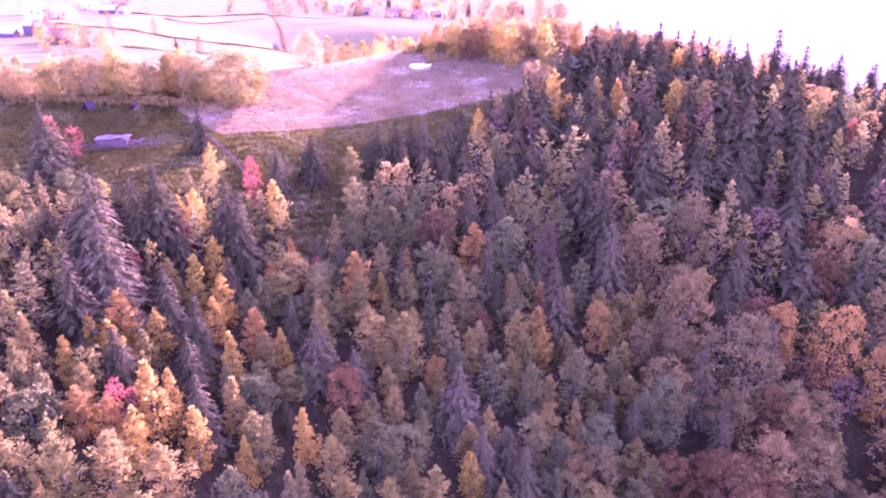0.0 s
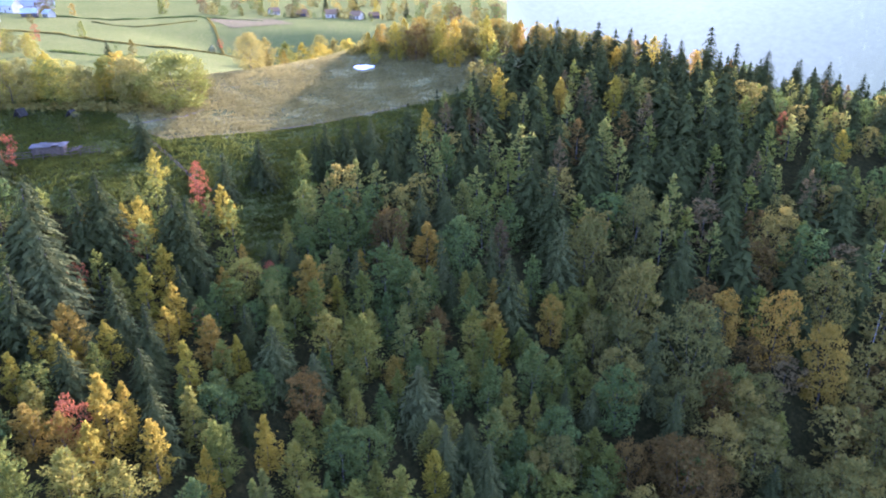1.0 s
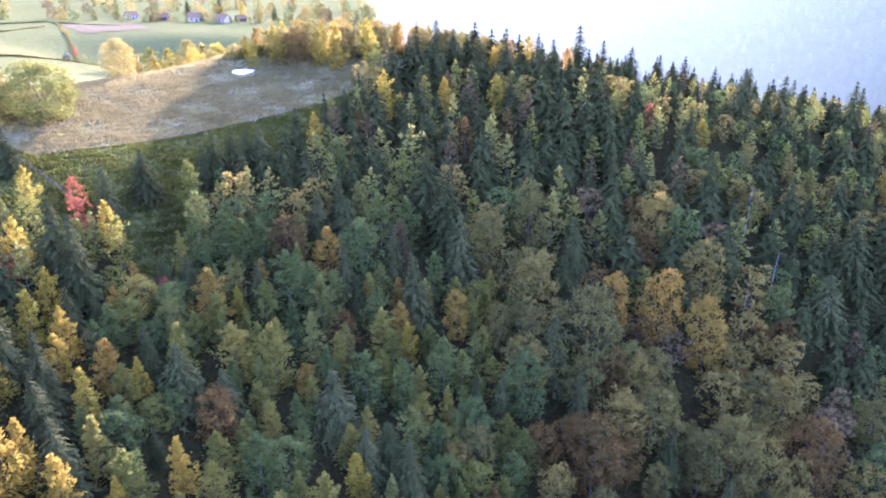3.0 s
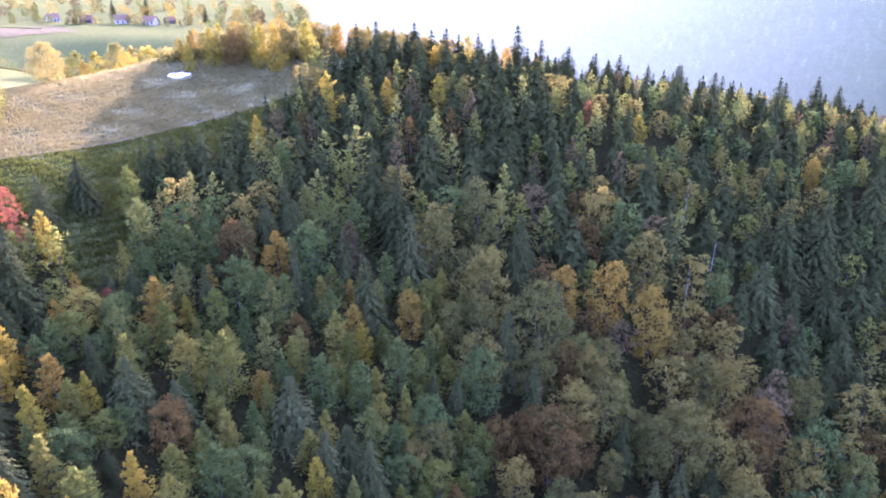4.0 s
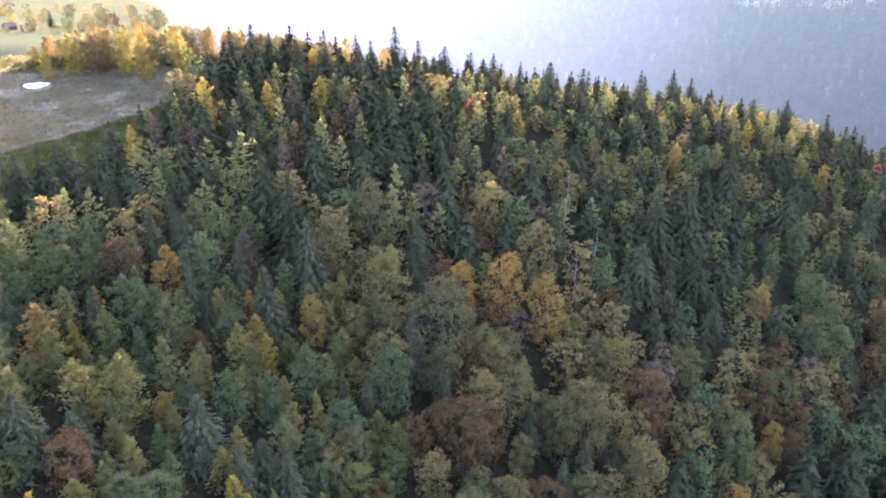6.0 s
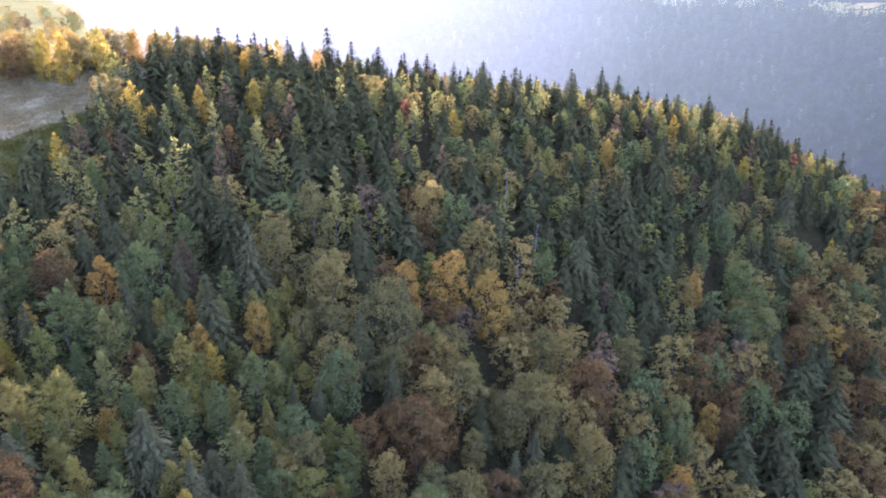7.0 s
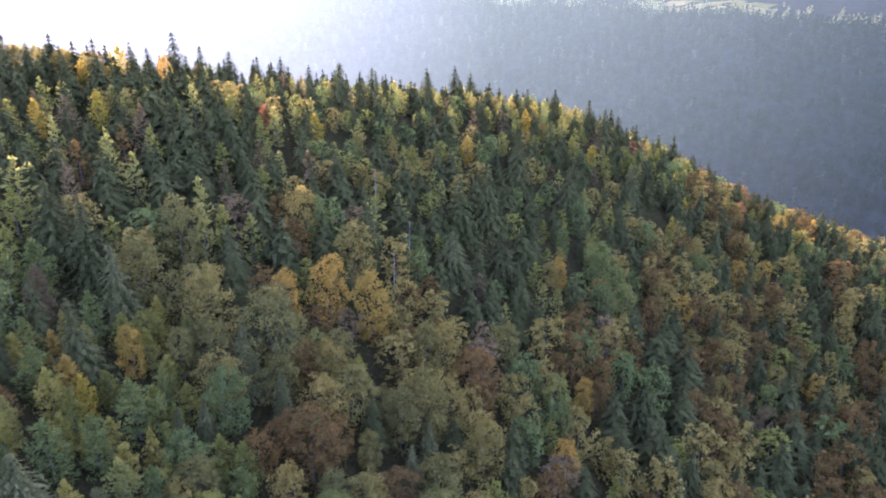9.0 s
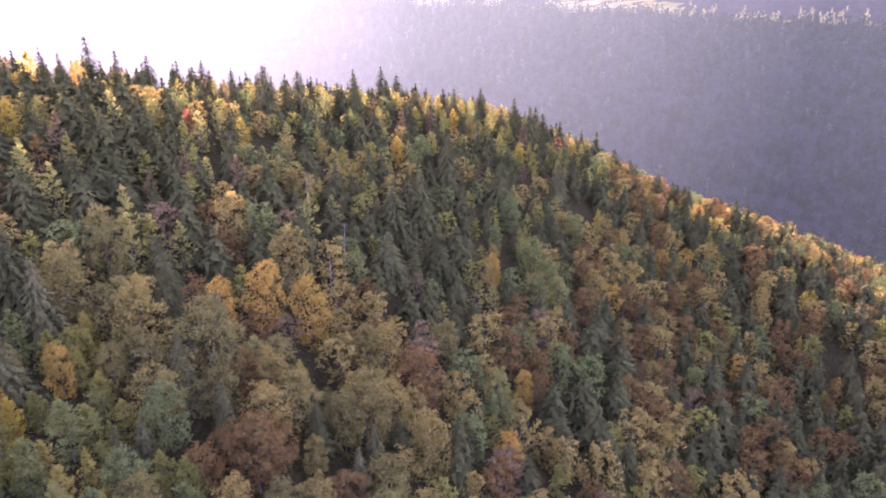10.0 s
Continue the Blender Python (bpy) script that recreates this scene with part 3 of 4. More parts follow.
stand_out("beech", "olive", OLIVE_BEECHES, 0.92, 1.17)
stand_out("beech", "green", GREEN_BEECHES, 0.92, 1.15)
stand_out("beech", "orange", [s for s in ORANGE_BEECHES if s[0] > 20], 0.76, 1.15)
stand_out("birch", "orange", [s for s in ORANGE_BEECHES if s[0] < 20], 1.25)
stand_out("rowan", "red", ROWANS, 0.9)
stand_out("beech", "rust", RUST_BEECHES, 1.0, 1.12)

# what grows where: (kind, leaves, share, lowest, highest)
MIXES = {
    "west": (0.92, [("spruce", "spruce", 30, 6, 11), ("birch", "lime", 20, 6, 10), ("larch", "lime", 14, 6, 9), ("birch", "green", 16, 6, 10), ("larch", "green", 14, 6, 9), ("larch", "gold", 3, 6, 9), ("birch", "orange", 3, 5, 7), ("rowan", "red", 2, 4, 6), ("beech", "lime", 9, 5, 8), ("beech", "green", 9, 5, 8)]),
    "middle": (0.85, [("spruce", "spruce", 16, 8, 12), ("birch", "green", 18, 7, 11), ("birch", "lime", 26, 6, 10), ("larch", "green", 14, 7, 11), ("larch", "lime", 10, 6, 10), ("beech", "olive", 5, 7, 10), ("beech", "green", 9, 7, 10), ("beech", "lime", 8, 6, 9), ("birch", "orange", 3, 6, 8), ("birch", "rust", 4, 6, 8)]),
    "low": (0.33, [("beech", "olive", 38, 9, 13), ("beech", "green", 14, 9, 13), ("beech", "rust", 12, 8, 12), ("beech", "orange", 2, 8, 11), ("spruce", "spruce", 16, 10, 14), ("beech", "grey", 3, 8, 12), ("birch", "lime", 8, 8, 11)]),
    "shade": (0.5, [("spruce", "spruce", 46, 11, 17), ("birch", "grey", 4, 10, 14), ("birch", "green", 18, 11, 14), ("beech", "olive", 14, 11, 15), ("beech", "green", 6, 11, 15), ("beech", "rust", 6, 10, 13), ("beech", "grey", 2, 10, 13), ("birch", "lime", 6, 10, 13)]),
    "upper": (0.5, [("spruce", "spruce", 58, 10, 16), ("birch", "green", 14, 9, 13), ("birch", "lime", 7, 8, 12), ("beech", "olive", 9, 9, 13), ("birch", "grey", 6, 9, 13), ("birch", "gold", 2, 7, 9), ("birch", "rust", 3, 8, 11)]),
    "ridge": (0.32, [("spruce", "spruce", 50, 7, 13), ("birch", "lime", 7, 6, 9), ("beech", "lime", 5, 6, 9), ("birch", "green", 14, 7, 10), ("birch", "grey", 4, 7, 10), ("beech", "olive", 10, 7, 9), ("beech", "green", 8, 7, 9)]),
    "deep": (0.25, [("beech", "olive", 22, 12, 17), ("spruce", "spruce", 38, 13, 18), ("beech", "rust", 24, 12, 17), ("beech", "green", 5, 12, 17), ("beech", "lime", 3, 10, 14), ("beech", "grey", 2, 11, 15), ("beech", "orange", 2, 10, 13)]),
    "spur": (0.28, [("spruce", "spruce", 46, 11, 16), ("beech", "olive", 15, 10, 14), ("beech", "rust", 12, 10, 14), ("beech", "orange", 2, 9, 12), ("birch", "lime", 9, 7, 10), ("birch", "gold", 5, 6, 9), ("beech", "green", 7, 10, 13), ("beech", "lime", 4, 9, 12)]),
}


def mix_at(x, y):
    z = height(x, y)
    if x > 200 and z < 22:
        return "spur"
    if x > 105 and z < 6:
        return "deep"
    if x > 95 and z > 14:
        return "ridge"
    if x > 30 and y < 112 and z < 38:
        return "low"
    if y > 128 and x > -4:
        return "upper"
    if y > 112 and x > -10 or x > 40:
        return "shade"
    return "west" if x < -9 else "middle"


taken = {}
for kind, leaves, x, y, tall, wide in standing:
    taken.setdefault((int(x // 8), int(y // 8)), []).append((x, y, FORMS[kind][0] * tall / TALL * wide))


# open ground on the near side of the tall spruces
for x, y, tall in SPRUCES_EAST:
    far_off = math.hypot(x, y)
    x, y = x - 5.0 * x / far_off, y - 5.0 * y / far_off
    taken.setdefault((int(x // 8), int(y // 8)), []).append((x, y, 3.6))


def free(x, y, r):
    for i in (-1, 0, 1):
        for j in (-1, 0, 1):
            for a, b, s in taken.get((int(x // 8) + i, int(y // 8) + j), ()):
                if (a - x) ** 2 + (b - y) ** 2 < (0.58 * (r + s)) ** 2:
                    return False
    return True


def fill_wood():
    grid, shift = 2.4, 0
    for row in range(int(-30 / grid), int(250 / grid)):
        shift = 1 - shift
        for column in range(int(-80 / grid), int(420 / grid)):
            x = (column + 0.5 * shift + rng.uniform(-0.42, 0.42)) * grid
            y = (row + rng.uniform(-0.42, 0.42)) * grid
            pick, share, size, girth = rng.random(), rng.random(), rng.random(), rng.uniform(0.85, 1.38)
            if not wooded(x, y) or math.hypot(x, y) < 45 or math.degrees(math.atan2(x, y)) > 96:
                continue
            density, choice = MIXES[mix_at(x, y)]
            if pick > density:
                continue
            share *= sum(c[2] for c in choice)
            for kind, leaves, part_of, low, high in choice:
                share -= part_of
                if share <= 0:
                    break
            tall = low + (high - low) * size
            if math.hypot(x, y) > crest_range(math.degrees(math.atan2(x, y))) - 35:
                tall *= 0.8
            r = FORMS[kind][0] * tall / TALL * girth
            if free(x, y, r):
                standing.append((kind, leaves, x, y, tall, girth))
                taken.setdefault((int(x // 8), int(y // 8)), []).append((x, y, r))


marked = set((x, y) for _, _, x, y, _, _ in standing)
fill_wood()

SINGLE = {"spruce": 66, "birch": 105, "beech": 74, "larch": 84, "rowan": 40}
GROUPS = {"spruce": "spruces of the wood", "birch": "birches of the wood", "beech": "beeches of the wood", "larch": "larches of the wood", "rowan": "rowans of the wood"}
standing.sort(key=lambda s: math.hypot(s[2] - 15, s[3] - 75))
rest, count = {}, {}
for kind, leaves, x, y, tall, wide in standing:
    count[kind] = count.get(kind, 0) + ((x, y) not in marked)
    turn, variant = rng.uniform(0, 360), rng.randrange(4)
    if (x, y) in marked or count[kind] <= SINGLE[kind]:
        tree(kind, variant, leaves, LABELS[kind, leaves], GROUPS[kind], x, y, tall, wide, turn, rng.uniform(-2.5, 2.5))
    else:
        rest.setdefault((kind, leaves), []).append((x, y, tall, wide, turn, variant))


def far_stand(kind, leaves, spots):
    """The farther trees of one sort, joined."""
    radius, base, form, clumps, blades, size = FORMS[kind]
    low = []
    for v in range(3):
        if form == "needle":
            verts, faces = needle_crown(300 + v, TALL, radius * 1.1, base, 16, 9, 2, 0.8, True)
        else:
            (verts, faces), _ = leafy_crown(300 + v, TALL, radius, base, form, clumps * 2 // 3, 16, size * 1.6, True)
        stem, sides = pole([(0, 0, -0.5), (0, 0, TALL * 0.55)], [0.15, 0.07], 4)
        stem, sides = np.array(stem), np.array([(a, b, c) for a, b, c, d in sides[:4]] + [(a, c, d) for a, b, c, d in sides[:4]])
        low.append((np.concatenate([verts, stem]), np.concatenate([faces, sides + len(verts)]), len(faces)))
    all_verts, all_faces, all_kinds, offset = [], [], [], 0
    for x, y, tall, wide, turn, variant in spots:
        verts, faces, leaf_count = low[variant % 3]
        c, s = math.cos(radians(turn)) * wide * tall / TALL, math.sin(radians(turn)) * wide * tall / TALL
        all_verts.append(np.stack([verts[:, 0] * c - verts[:, 1] * s + x, verts[:, 0] * s + verts[:, 1] * c + y, verts[:, 2] * tall / TALL + height(x, y)], -1))
        all_faces.append(faces + offset)
        all_kinds.append((np.arange(len(faces)) >= leaf_count).astype(int))
        offset += len(verts)
    mesh = quick_mesh(kind + "_stand", np.concatenate(all_verts), np.concatenate(all_faces), [LEAVES[leaves], BARK])
    mesh.polygons.foreach_set("material_index", np.concatenate(all_kinds))
    words = LABELS[kind, leaves].split(" with ")[-1]
    tagged(new(kind + "_stand", mesh), f"dense stand of {kind} trees with {words}", "woodland", kind="stuff")


for (kind, leaves), spots in rest.items():
    far_stand(kind, leaves, spots)


# ---------------------------------------------------------------- the grove and the trees of the meadow
# kind, leaves, label, x, y, height, breadth
GROVE = [
    ("maple", "bright", "large spreading maple with bright yellow-green leaves", -44.2, 150.6, 11.6, 1.80),
    ("maple", "pale", "tall pale olive maple beside a larger yellow one", -52.5, 150.4, 9.8, 1.05),
    ("birch", "olive", "pale olive tree behind the large maple", -40.6, 158.5, 7.2, 1.3),
    ("spruce", "spruce", "large broad dark spruce by the fence", -64.6, 111.8, 12.6, 1.15),
    ("rowan", "red", "red rowan beside the dark spruce", -70.0, 124.0, 5.0, 1.0),
    ("rowan", "olive", "pale olive bush on the shaded grass", -58.0, 134.5, 4.0, 1.4),
    ("maple", "pale", "large yellow and olive maple on the meadow's crest", -34.5, 187.0, 9.4, 0.95),
    ("birch", "olive", "pale olive tree beside the crest maple", -34.2, 212.4, 9.8, 1.2),
    ("birch", "orange", "orange tree behind the meadow's edge", -29.9, 218.4, 10.6, 0.9),
    ("birch", "pale", "pale tree behind the meadow's edge", -25.4, 220.8, 8.8, 1.1),
    ("beech", "gold", "golden tree behind the meadow's edge", -19.2, 225.0, 11.8, 0.9),
    ("beech", "pale", "pale yellow tree behind the meadow's edge", -13.8, 229.2, 11.0, 0.85),
    ("birch", "pale", "small pale yellow tree in the hollow", -57.6, 365.0, 15.0, 1.6),
    ("birch", "lime", "small yellow-green tree in the hollow", -48.0, 365.0, 16.0, 1.6),
    ("birch", "gold", "small golden tree in the hollow", -39.8, 365.0, 18.0, 1.5),
    ("maple", "pale", "pale yellow tree in the hollow", -30.5, 365.0, 25.0, 0.7),
    ("birch", "pale", "pale yellow tree in the hollow", -24.1, 367.0, 24.0, 1.2),
    ("maple", "gold", "golden tree in the hollow", -17.0, 366.0, 25.0, 0.7),
    ("maple", "pale", "pale yellow tree in the hollow", -8.0, 368.0, 25.0, 0.8),
    ("birch", "gold", "golden tree in the hollow", 0.0, 366.0, 25.0, 1.2),
    ("maple", "olive", "olive tree in the hollow", 8.0, 370.0, 25.0, 0.8),
]
LABELS["rowan", "rust"] = "pale brown thorn bush"
LABELS["birch", "olive"] = "slim birch with pale olive leaves"
for number, (kind, leaves, words, x, y, tall, wide) in enumerate(GROVE):
    tree(kind, number % 4, leaves, words, "trees round the meadow", x, y, tall, wide, number * 67.0)

GROVE_MIX = [("beech", "bright"), ("birch", "lime"), ("beech", "pale"), ("birch", "bright"), ("beech", "gold"), ("birch", "gold"), ("beech", "pale"), ("beech", "bright"), ("beech", "lime")]
LABELS["beech", "bright"] = "broad maple with bright yellow-green leaves"
LABELS["beech", "pale"] = "broad maple with pale yellow leaves"
for number in range(33):
    kind, leaves = GROVE_MIX[number * 4 % 9]
    along = number * 1.3 + rng.uniform(-0.8, 0.8)
    x, y = -92 + along, 141.5 + 0.16 * along + rng.uniform(-1.5, 9.0)
    tree(kind, number % 4, leaves, LABELS.get((kind, leaves), "slim birch with pale yellow leaves") + " by the meadow", "trees round the meadow", x, y, rng.uniform(6.0, 9.5), rng.uniform(0.95, 1.3), number * 67.0)

# the row of gold and brown trees along the hill's crest
CREST = [("beech", "pale"), ("birch", "pale"), ("beech", "pale"), ("birch", "orange"), ("beech", "olive"), ("birch", "gold"), ("beech", "orange")]
for number in range(54):
    kind, leaves = CREST[number * 5 % 7]
    x = -5.5 + number * 1.45 + rng.uniform(-0.8, 0.8)
    y = 196 + rng.uniform(-1.5, 9.0) + 0.05 * number
    tree(kind, number % 4, leaves, LABELS[kind, leaves] + " on the crest", "trees along the crest", x, y, 5.2 + 3.4 * min(max((x + 2) / 10, 0), 1) + rng.uniform(-0.7, 1.2), rng.uniform(0.9, 1.25), number * 51.0)

# ---------------------------------------------------------------- things on the meadow


def part(name, bm, material, parent, label=""):
    mesh = bpy.data.meshes.new(name)
    bm.to_mesh(mesh)
    bm.free()
    mesh.materials.append(material)
    ob = new(name, mesh)
    ob.parent = parent
    return tagged(ob, label) if label else ob


def block(bm, centre, size, turn=0.0, tilt=0.0, bevel=0.0):
    """A box with worn edges."""
    made = bmesh.ops.create_cube(bm, size=1.0, matrix=pose(*centre, tilt, 0, turn) @ Matrix.Diagonal((*size, 1)))
    if bevel:
        edges = list({e for v in made["verts"] for e in v.link_edges})
        bmesh.ops.bevel(bm, geom=edges, offset=bevel, segments=1, affect="EDGES")


def fence(name, corners, label, tall=1.2, spacing=2.2, rails=2):
    root = tagged(new(name), label, "fence")
    x0, y0 = corners[0]
    root.location = (x0, y0, height(x0, y0))
    spots = []
    for (ax, ay), (bx, by) in zip(corners, corners[1:]):
        count_of = max(1, round(math.hypot(bx - ax, by - ay) / spacing))
        spots += [(ax + (bx - ax) * i / count_of, ay + (by - ay) * i / count_of) for i in range(count_of)]
    spots.append(corners[-1])
    tops = [Vector((x - x0, y - y0, height(x, y) - height(x0, y0))) for x, y in spots]
    for spot in tops:
        bm = bmesh.new()
        block(bm, (spot.x, spot.y, spot.z + tall / 2 - 0.15), (0.12, 0.12, tall + 0.3), rng.uniform(0, 90), rng.uniform(-5, 5), 0.03)
        part("post", bm, BOARDS, root)
    for a, b in zip(tops, tops[1:]):
        for level in range(rails):
            bm = bmesh.new()
            lift = Vector((0, 0, tall * (0.45 + 0.4 * level) + rng.uniform(-0.08, 0.08)))
            way = b - a
            m = Matrix.Translation((a + b) / 2 + lift) @ way.to_track_quat("X", "Z").to_matrix().to_4x4() @ Matrix.Diagonal((way.length + 0.3, 0.05, 0.10, 1))
            bmesh.ops.create_cube(bm, size=1.0, matrix=m)
            part("rail", bm, BOARDS, root)
    return root


fence("rail_fence", [(-45.6, 133.6), (-43.0, 131.1), (-40.6, 128.8), (-37.2, 125.5), (-34.5, 122.6)], "weathered wooden rail fence running down the grass", 1.2, 1.5, 2)

def track(corners, width):
    """A trodden earth path that follows the ground."""
    verts, faces = [], []
    fine = []
    for (ax, ay), (bx, by) in zip(corners, corners[1:]):
        fine += [(ax + (bx - ax) * i / 8, ay + (by - ay) * i / 8) for i in range(8)]
    fine.append(corners[-1])
    for k, (x, y) in enumerate(fine):
        nx, ny = fine[min(k + 1, len(fine) - 1)][0] - fine[max(k - 1, 0)][0], fine[min(k + 1, len(fine) - 1)][1] - fine[max(k - 1, 0)][1]
        long = math.hypot(nx, ny)
        for hand in (-1, 1):
            w = width * (0.5 + 0.12 * math.sin(k * 1.7 + hand))
            px, py = x - hand * ny / long * w, y + hand * nx / long * w
            verts.append((px, py, height(px, py) + 0.16))
        if k:
            faces.append((2 * k - 2, 2 * k - 1, 2 * k + 1, 2 * k))
    return tagged(new("track", quick_mesh("track", verts, faces, EARTH)), "narrow light earth track through the grass", "path", kind="structure")


track([(-49.6, 140.7), (-48.6, 141.0), (-42.0, 146.6), (-39.0, 152.0)], 0.6)


track([(-46.0, 137.2), (-43.0, 136.0), (-34.0, 140.6), (-25.0, 146.6), (-16.0, 153.2), (-8.7, 158.5), (4.4, 166.5)], 0.3)


def sheet(x, y, a, b, turn):
    """A pale plastic sheet, a little crumpled, spread on the grass."""
    c, s = math.cos(radians(turn)), math.sin(radians(turn))
    verts, faces = [], []
    for ring in range(7):
        for k in range(28):
            t = 6.2832 * k / 28
            f = ring / 6 * (1 + 0.13 * math.sin(3 * t + 1) + 0.07 * math.sin(7 * t))
            u, v = a * f * math.cos(t), b * f * math.sin(t)
            px, py = x + u * c - v * s, y + u * s + v * c
            verts.append((px, py, height(px, py) + 0.28 + 0.08 * math.sin(px * 2.1) * math.sin(py * 1.7)))
    for ring in range(6):
        for k in range(28):
            j = (k + 1) % 28
            faces.append((ring * 28 + k, ring * 28 + j, ring * 28 + 28 + j, ring * 28 + 28 + k))
    root = tagged(new("plastic_sheet"), "crumpled pale blue-white plastic sheet spread on the grass", "sheet")
    ob = new("sheet", quick_mesh("sheet", verts, [f[::-1] for f in faces], SHEET, True))
    ob.parent = root


sheet(-5.7, 188.2, 2.7, 1.35, 14)


def shed(x, y, turn):
    """A low, half-fallen shed: plank walls under a sagging tin roof."""
    root = tagged(new("shed"), "low half-fallen plank shed with grey tin roof", "shed")
    root.matrix_basis = pose(x, y, height(x, y) - 0.1, 0, 0, turn)
    for sx, sy, w, d in ((0, -1.5, 5.0, 0.15), (0, 1.5, 5.0, 0.15), (-2.5, 0, 0.15, 3.0), (2.5, 0, 0.15, 3.0)):
        bm = bmesh.new()
        block(bm, (sx, sy, 0.45), (w, d, 1.3), 0, 0, 0.03)
        part("wall", bm, BOARDS, root)
    for i in range(5):
        bm = bmesh.new()
        block(bm, (-2.3 + i * 1.15, 0, 1.25 + 0.1 * (i % 2)), (1.2, 3.7, 0.05), rng.uniform(-4, 4), rng.uniform(-5, 5))
        part("roof_sheet", bm, OLD_TIN, root, "bent grey tin sheet")
    for i in range(6):
        bm = bmesh.new()
        block(bm, (3.6 + 0.25 * i, rng.uniform(-0.6, 0.6), 0.15 + 0.06 * i), (0.2, 3.2, 0.06), rng.uniform(-25, 25))
        part("plank", bm, BOARDS, root)
    return root


shed(-60.0, 125.6, 12)
fence("rail_fence", [(-65.5, 120.0), (-61.0, 121.6), (-56.0, 124.2), (-52.2, 127.0)], "weathered rail fence in front of a fallen shed", 1.2, 1.5, 3)


def snag(x, y, tall, lean, turn):
    root = tagged(new("dead_tree"), "dead bleached spruce trunk with broken branch stubs", "dead tree", "dead trunks in the wood")
    root.matrix_basis = pose(x, y, height(x, y) - 0.2, lean, 0, turn)
    v, f = pole([(0, 0, 0), (0.05, 0, tall * 0.5), (0, 0.05, tall)], [0.09, 0.06, 0.02], 7)
    ob = new("trunk", quick_mesh("trunk", v, f, DEAD_WOOD, True))
    ob.parent = root
    for i in range(16):
        a, z = i * 2.4, tall * (0.3 + 0.043 * i)
        reach = 1.1 - 0.05 * i
        v, f = pole([(0, 0, z), (reach * math.cos(a), reach * math.sin(a), z - 0.15)], [0.035, 0.012], 4)
        ob = new("branch", quick_mesh("branch", v, f, DEAD_WOOD))
        ob.parent = root


snag(98.6, 122.3, 15, 2, 20)
snag(94.7, 107.5, 14, 3, 80)
snag(132.0, 99.4, 13, 5, 250)
snag(86.0, 104.0, 12, 2, 10)


def grass_tufts(seed, name, material, label, inside, amount, tall, wide):
    """Rough upright blades over one kind of grass."""
    g = np.random.default_rng(seed)
    x, y = g.uniform(-85, 25, amount * 14), g.uniform(100, 212, amount * 14)
    keep = ~wooded(x, y) & (y < 187 + 0.8 * (np.clip(x, -85, 5) + 5) + 22) & inside(x, y)
    keep &= np.sin(x * 0.31 + 1.3 * np.sin(y * 0.23)) * np.sin(y * 0.37 + np.sin(x * 0.19)) + g.normal(0, 0.9, len(x)) > 0.0
    keep &= ((x + 5.7) / 2.9) ** 2 + ((y - 187.8) / 2.2) ** 2 > 1
    across = y * math.cos(radians(36)) - x * math.sin(radians(36))
    along = x * math.cos(radians(36)) + y * math.sin(radians(36))
    keep &= np.sin(across * 3.3 + 3.0 * np.sin(along * 0.11) + 1.4 * np.sin(along * 0.37) + 2.0 * np.sin(across * 0.21)) + g.normal(0, 1.5, len(x)) > 0.1
    x, y = x[keep][:amount], y[keep][:amount]
    p = np.repeat(np.stack([x, y, land(x, y)], -1), 2, 0)
    a = g.uniform(0, 6.28, len(p))
    up = g.uniform(0.5, 1.2, len(p)) * tall
    w = np.stack([np.cos(a), np.sin(a), np.zeros(len(p))], -1) * g.uniform(0.5, 1.2, (len(p), 1)) * wide
    tip = np.stack([g.normal(0, 0.15, len(p)), g.normal(0, 0.15, len(p)), up], -1)
    verts = np.stack([p - w, p + w, p + tip], 1).reshape(-1, 3)
    mesh = quick_mesh(name, verts, np.arange(len(verts)).reshape(-1, 3), material)
    tagged(new(name, mesh), label, "grass", kind="stuff")


def dry(x, y):
    return y > np.interp(x, MEADOW_X, MEADOW_Y)


STRAW = leaf_material("straw_blades", [(0.1, (0.10, 0.106, 0.030)), (0.5, (0.18, 0.162, 0.050)), (0.9, (0.29, 0.245, 0.082))], 0.55)
BLADES = leaf_material("green_blades", [(0.1, (0.046, 0.062, 0.011)), (0.5, (0.078, 0.094, 0.015)), (0.9, (0.135, 0.136, 0.024))], 0.8)
grass_tufts(8, "grass_tufts", STRAW, "rough dry grass tufts over the meadow", dry, 70000, 0.42, 0.12)
grass_tufts(9, "grass_tufts", BLADES, "short green grass blades below the meadow", lambda x, y: ~dry(x, y), 70000, 0.46, 0.15)

# ---------------------------------------------------------------- fields and village


def hedge(corners, label, leaves, tall, wide, blades):
    g = np.random.default_rng(len(label))
    spots = np.array(corners, float)
    step_len = np.hypot(*np.diff(spots, axis=0).T)
    along = np.concatenate([[0], np.cumsum(step_len)])
    s = g.uniform(0, along[-1], blades)
    bulge = 0.55 + 0.45 * np.sin(s * 0.21) * np.sin(s * 0.057 + 1)
    x = np.interp(s, along, spots[:, 0]) + g.normal(0, wide / 2, blades)
    y = np.interp(s, along, spots[:, 1]) + g.normal(0, wide / 2, blades)
    p = np.stack([x, y, land(x, y) + g.uniform(0, 1, blades) * tall * bulge], -1)
    verts, faces = cards(g, p, g.normal(0, 1, p.shape) + np.array([0, 0, 0.5]), g.normal(0, 1, p.shape), 0.9, 0.7)
    tagged(new("hedge", quick_mesh("hedge", verts, faces, LEAVES[leaves])), label, "hedge")


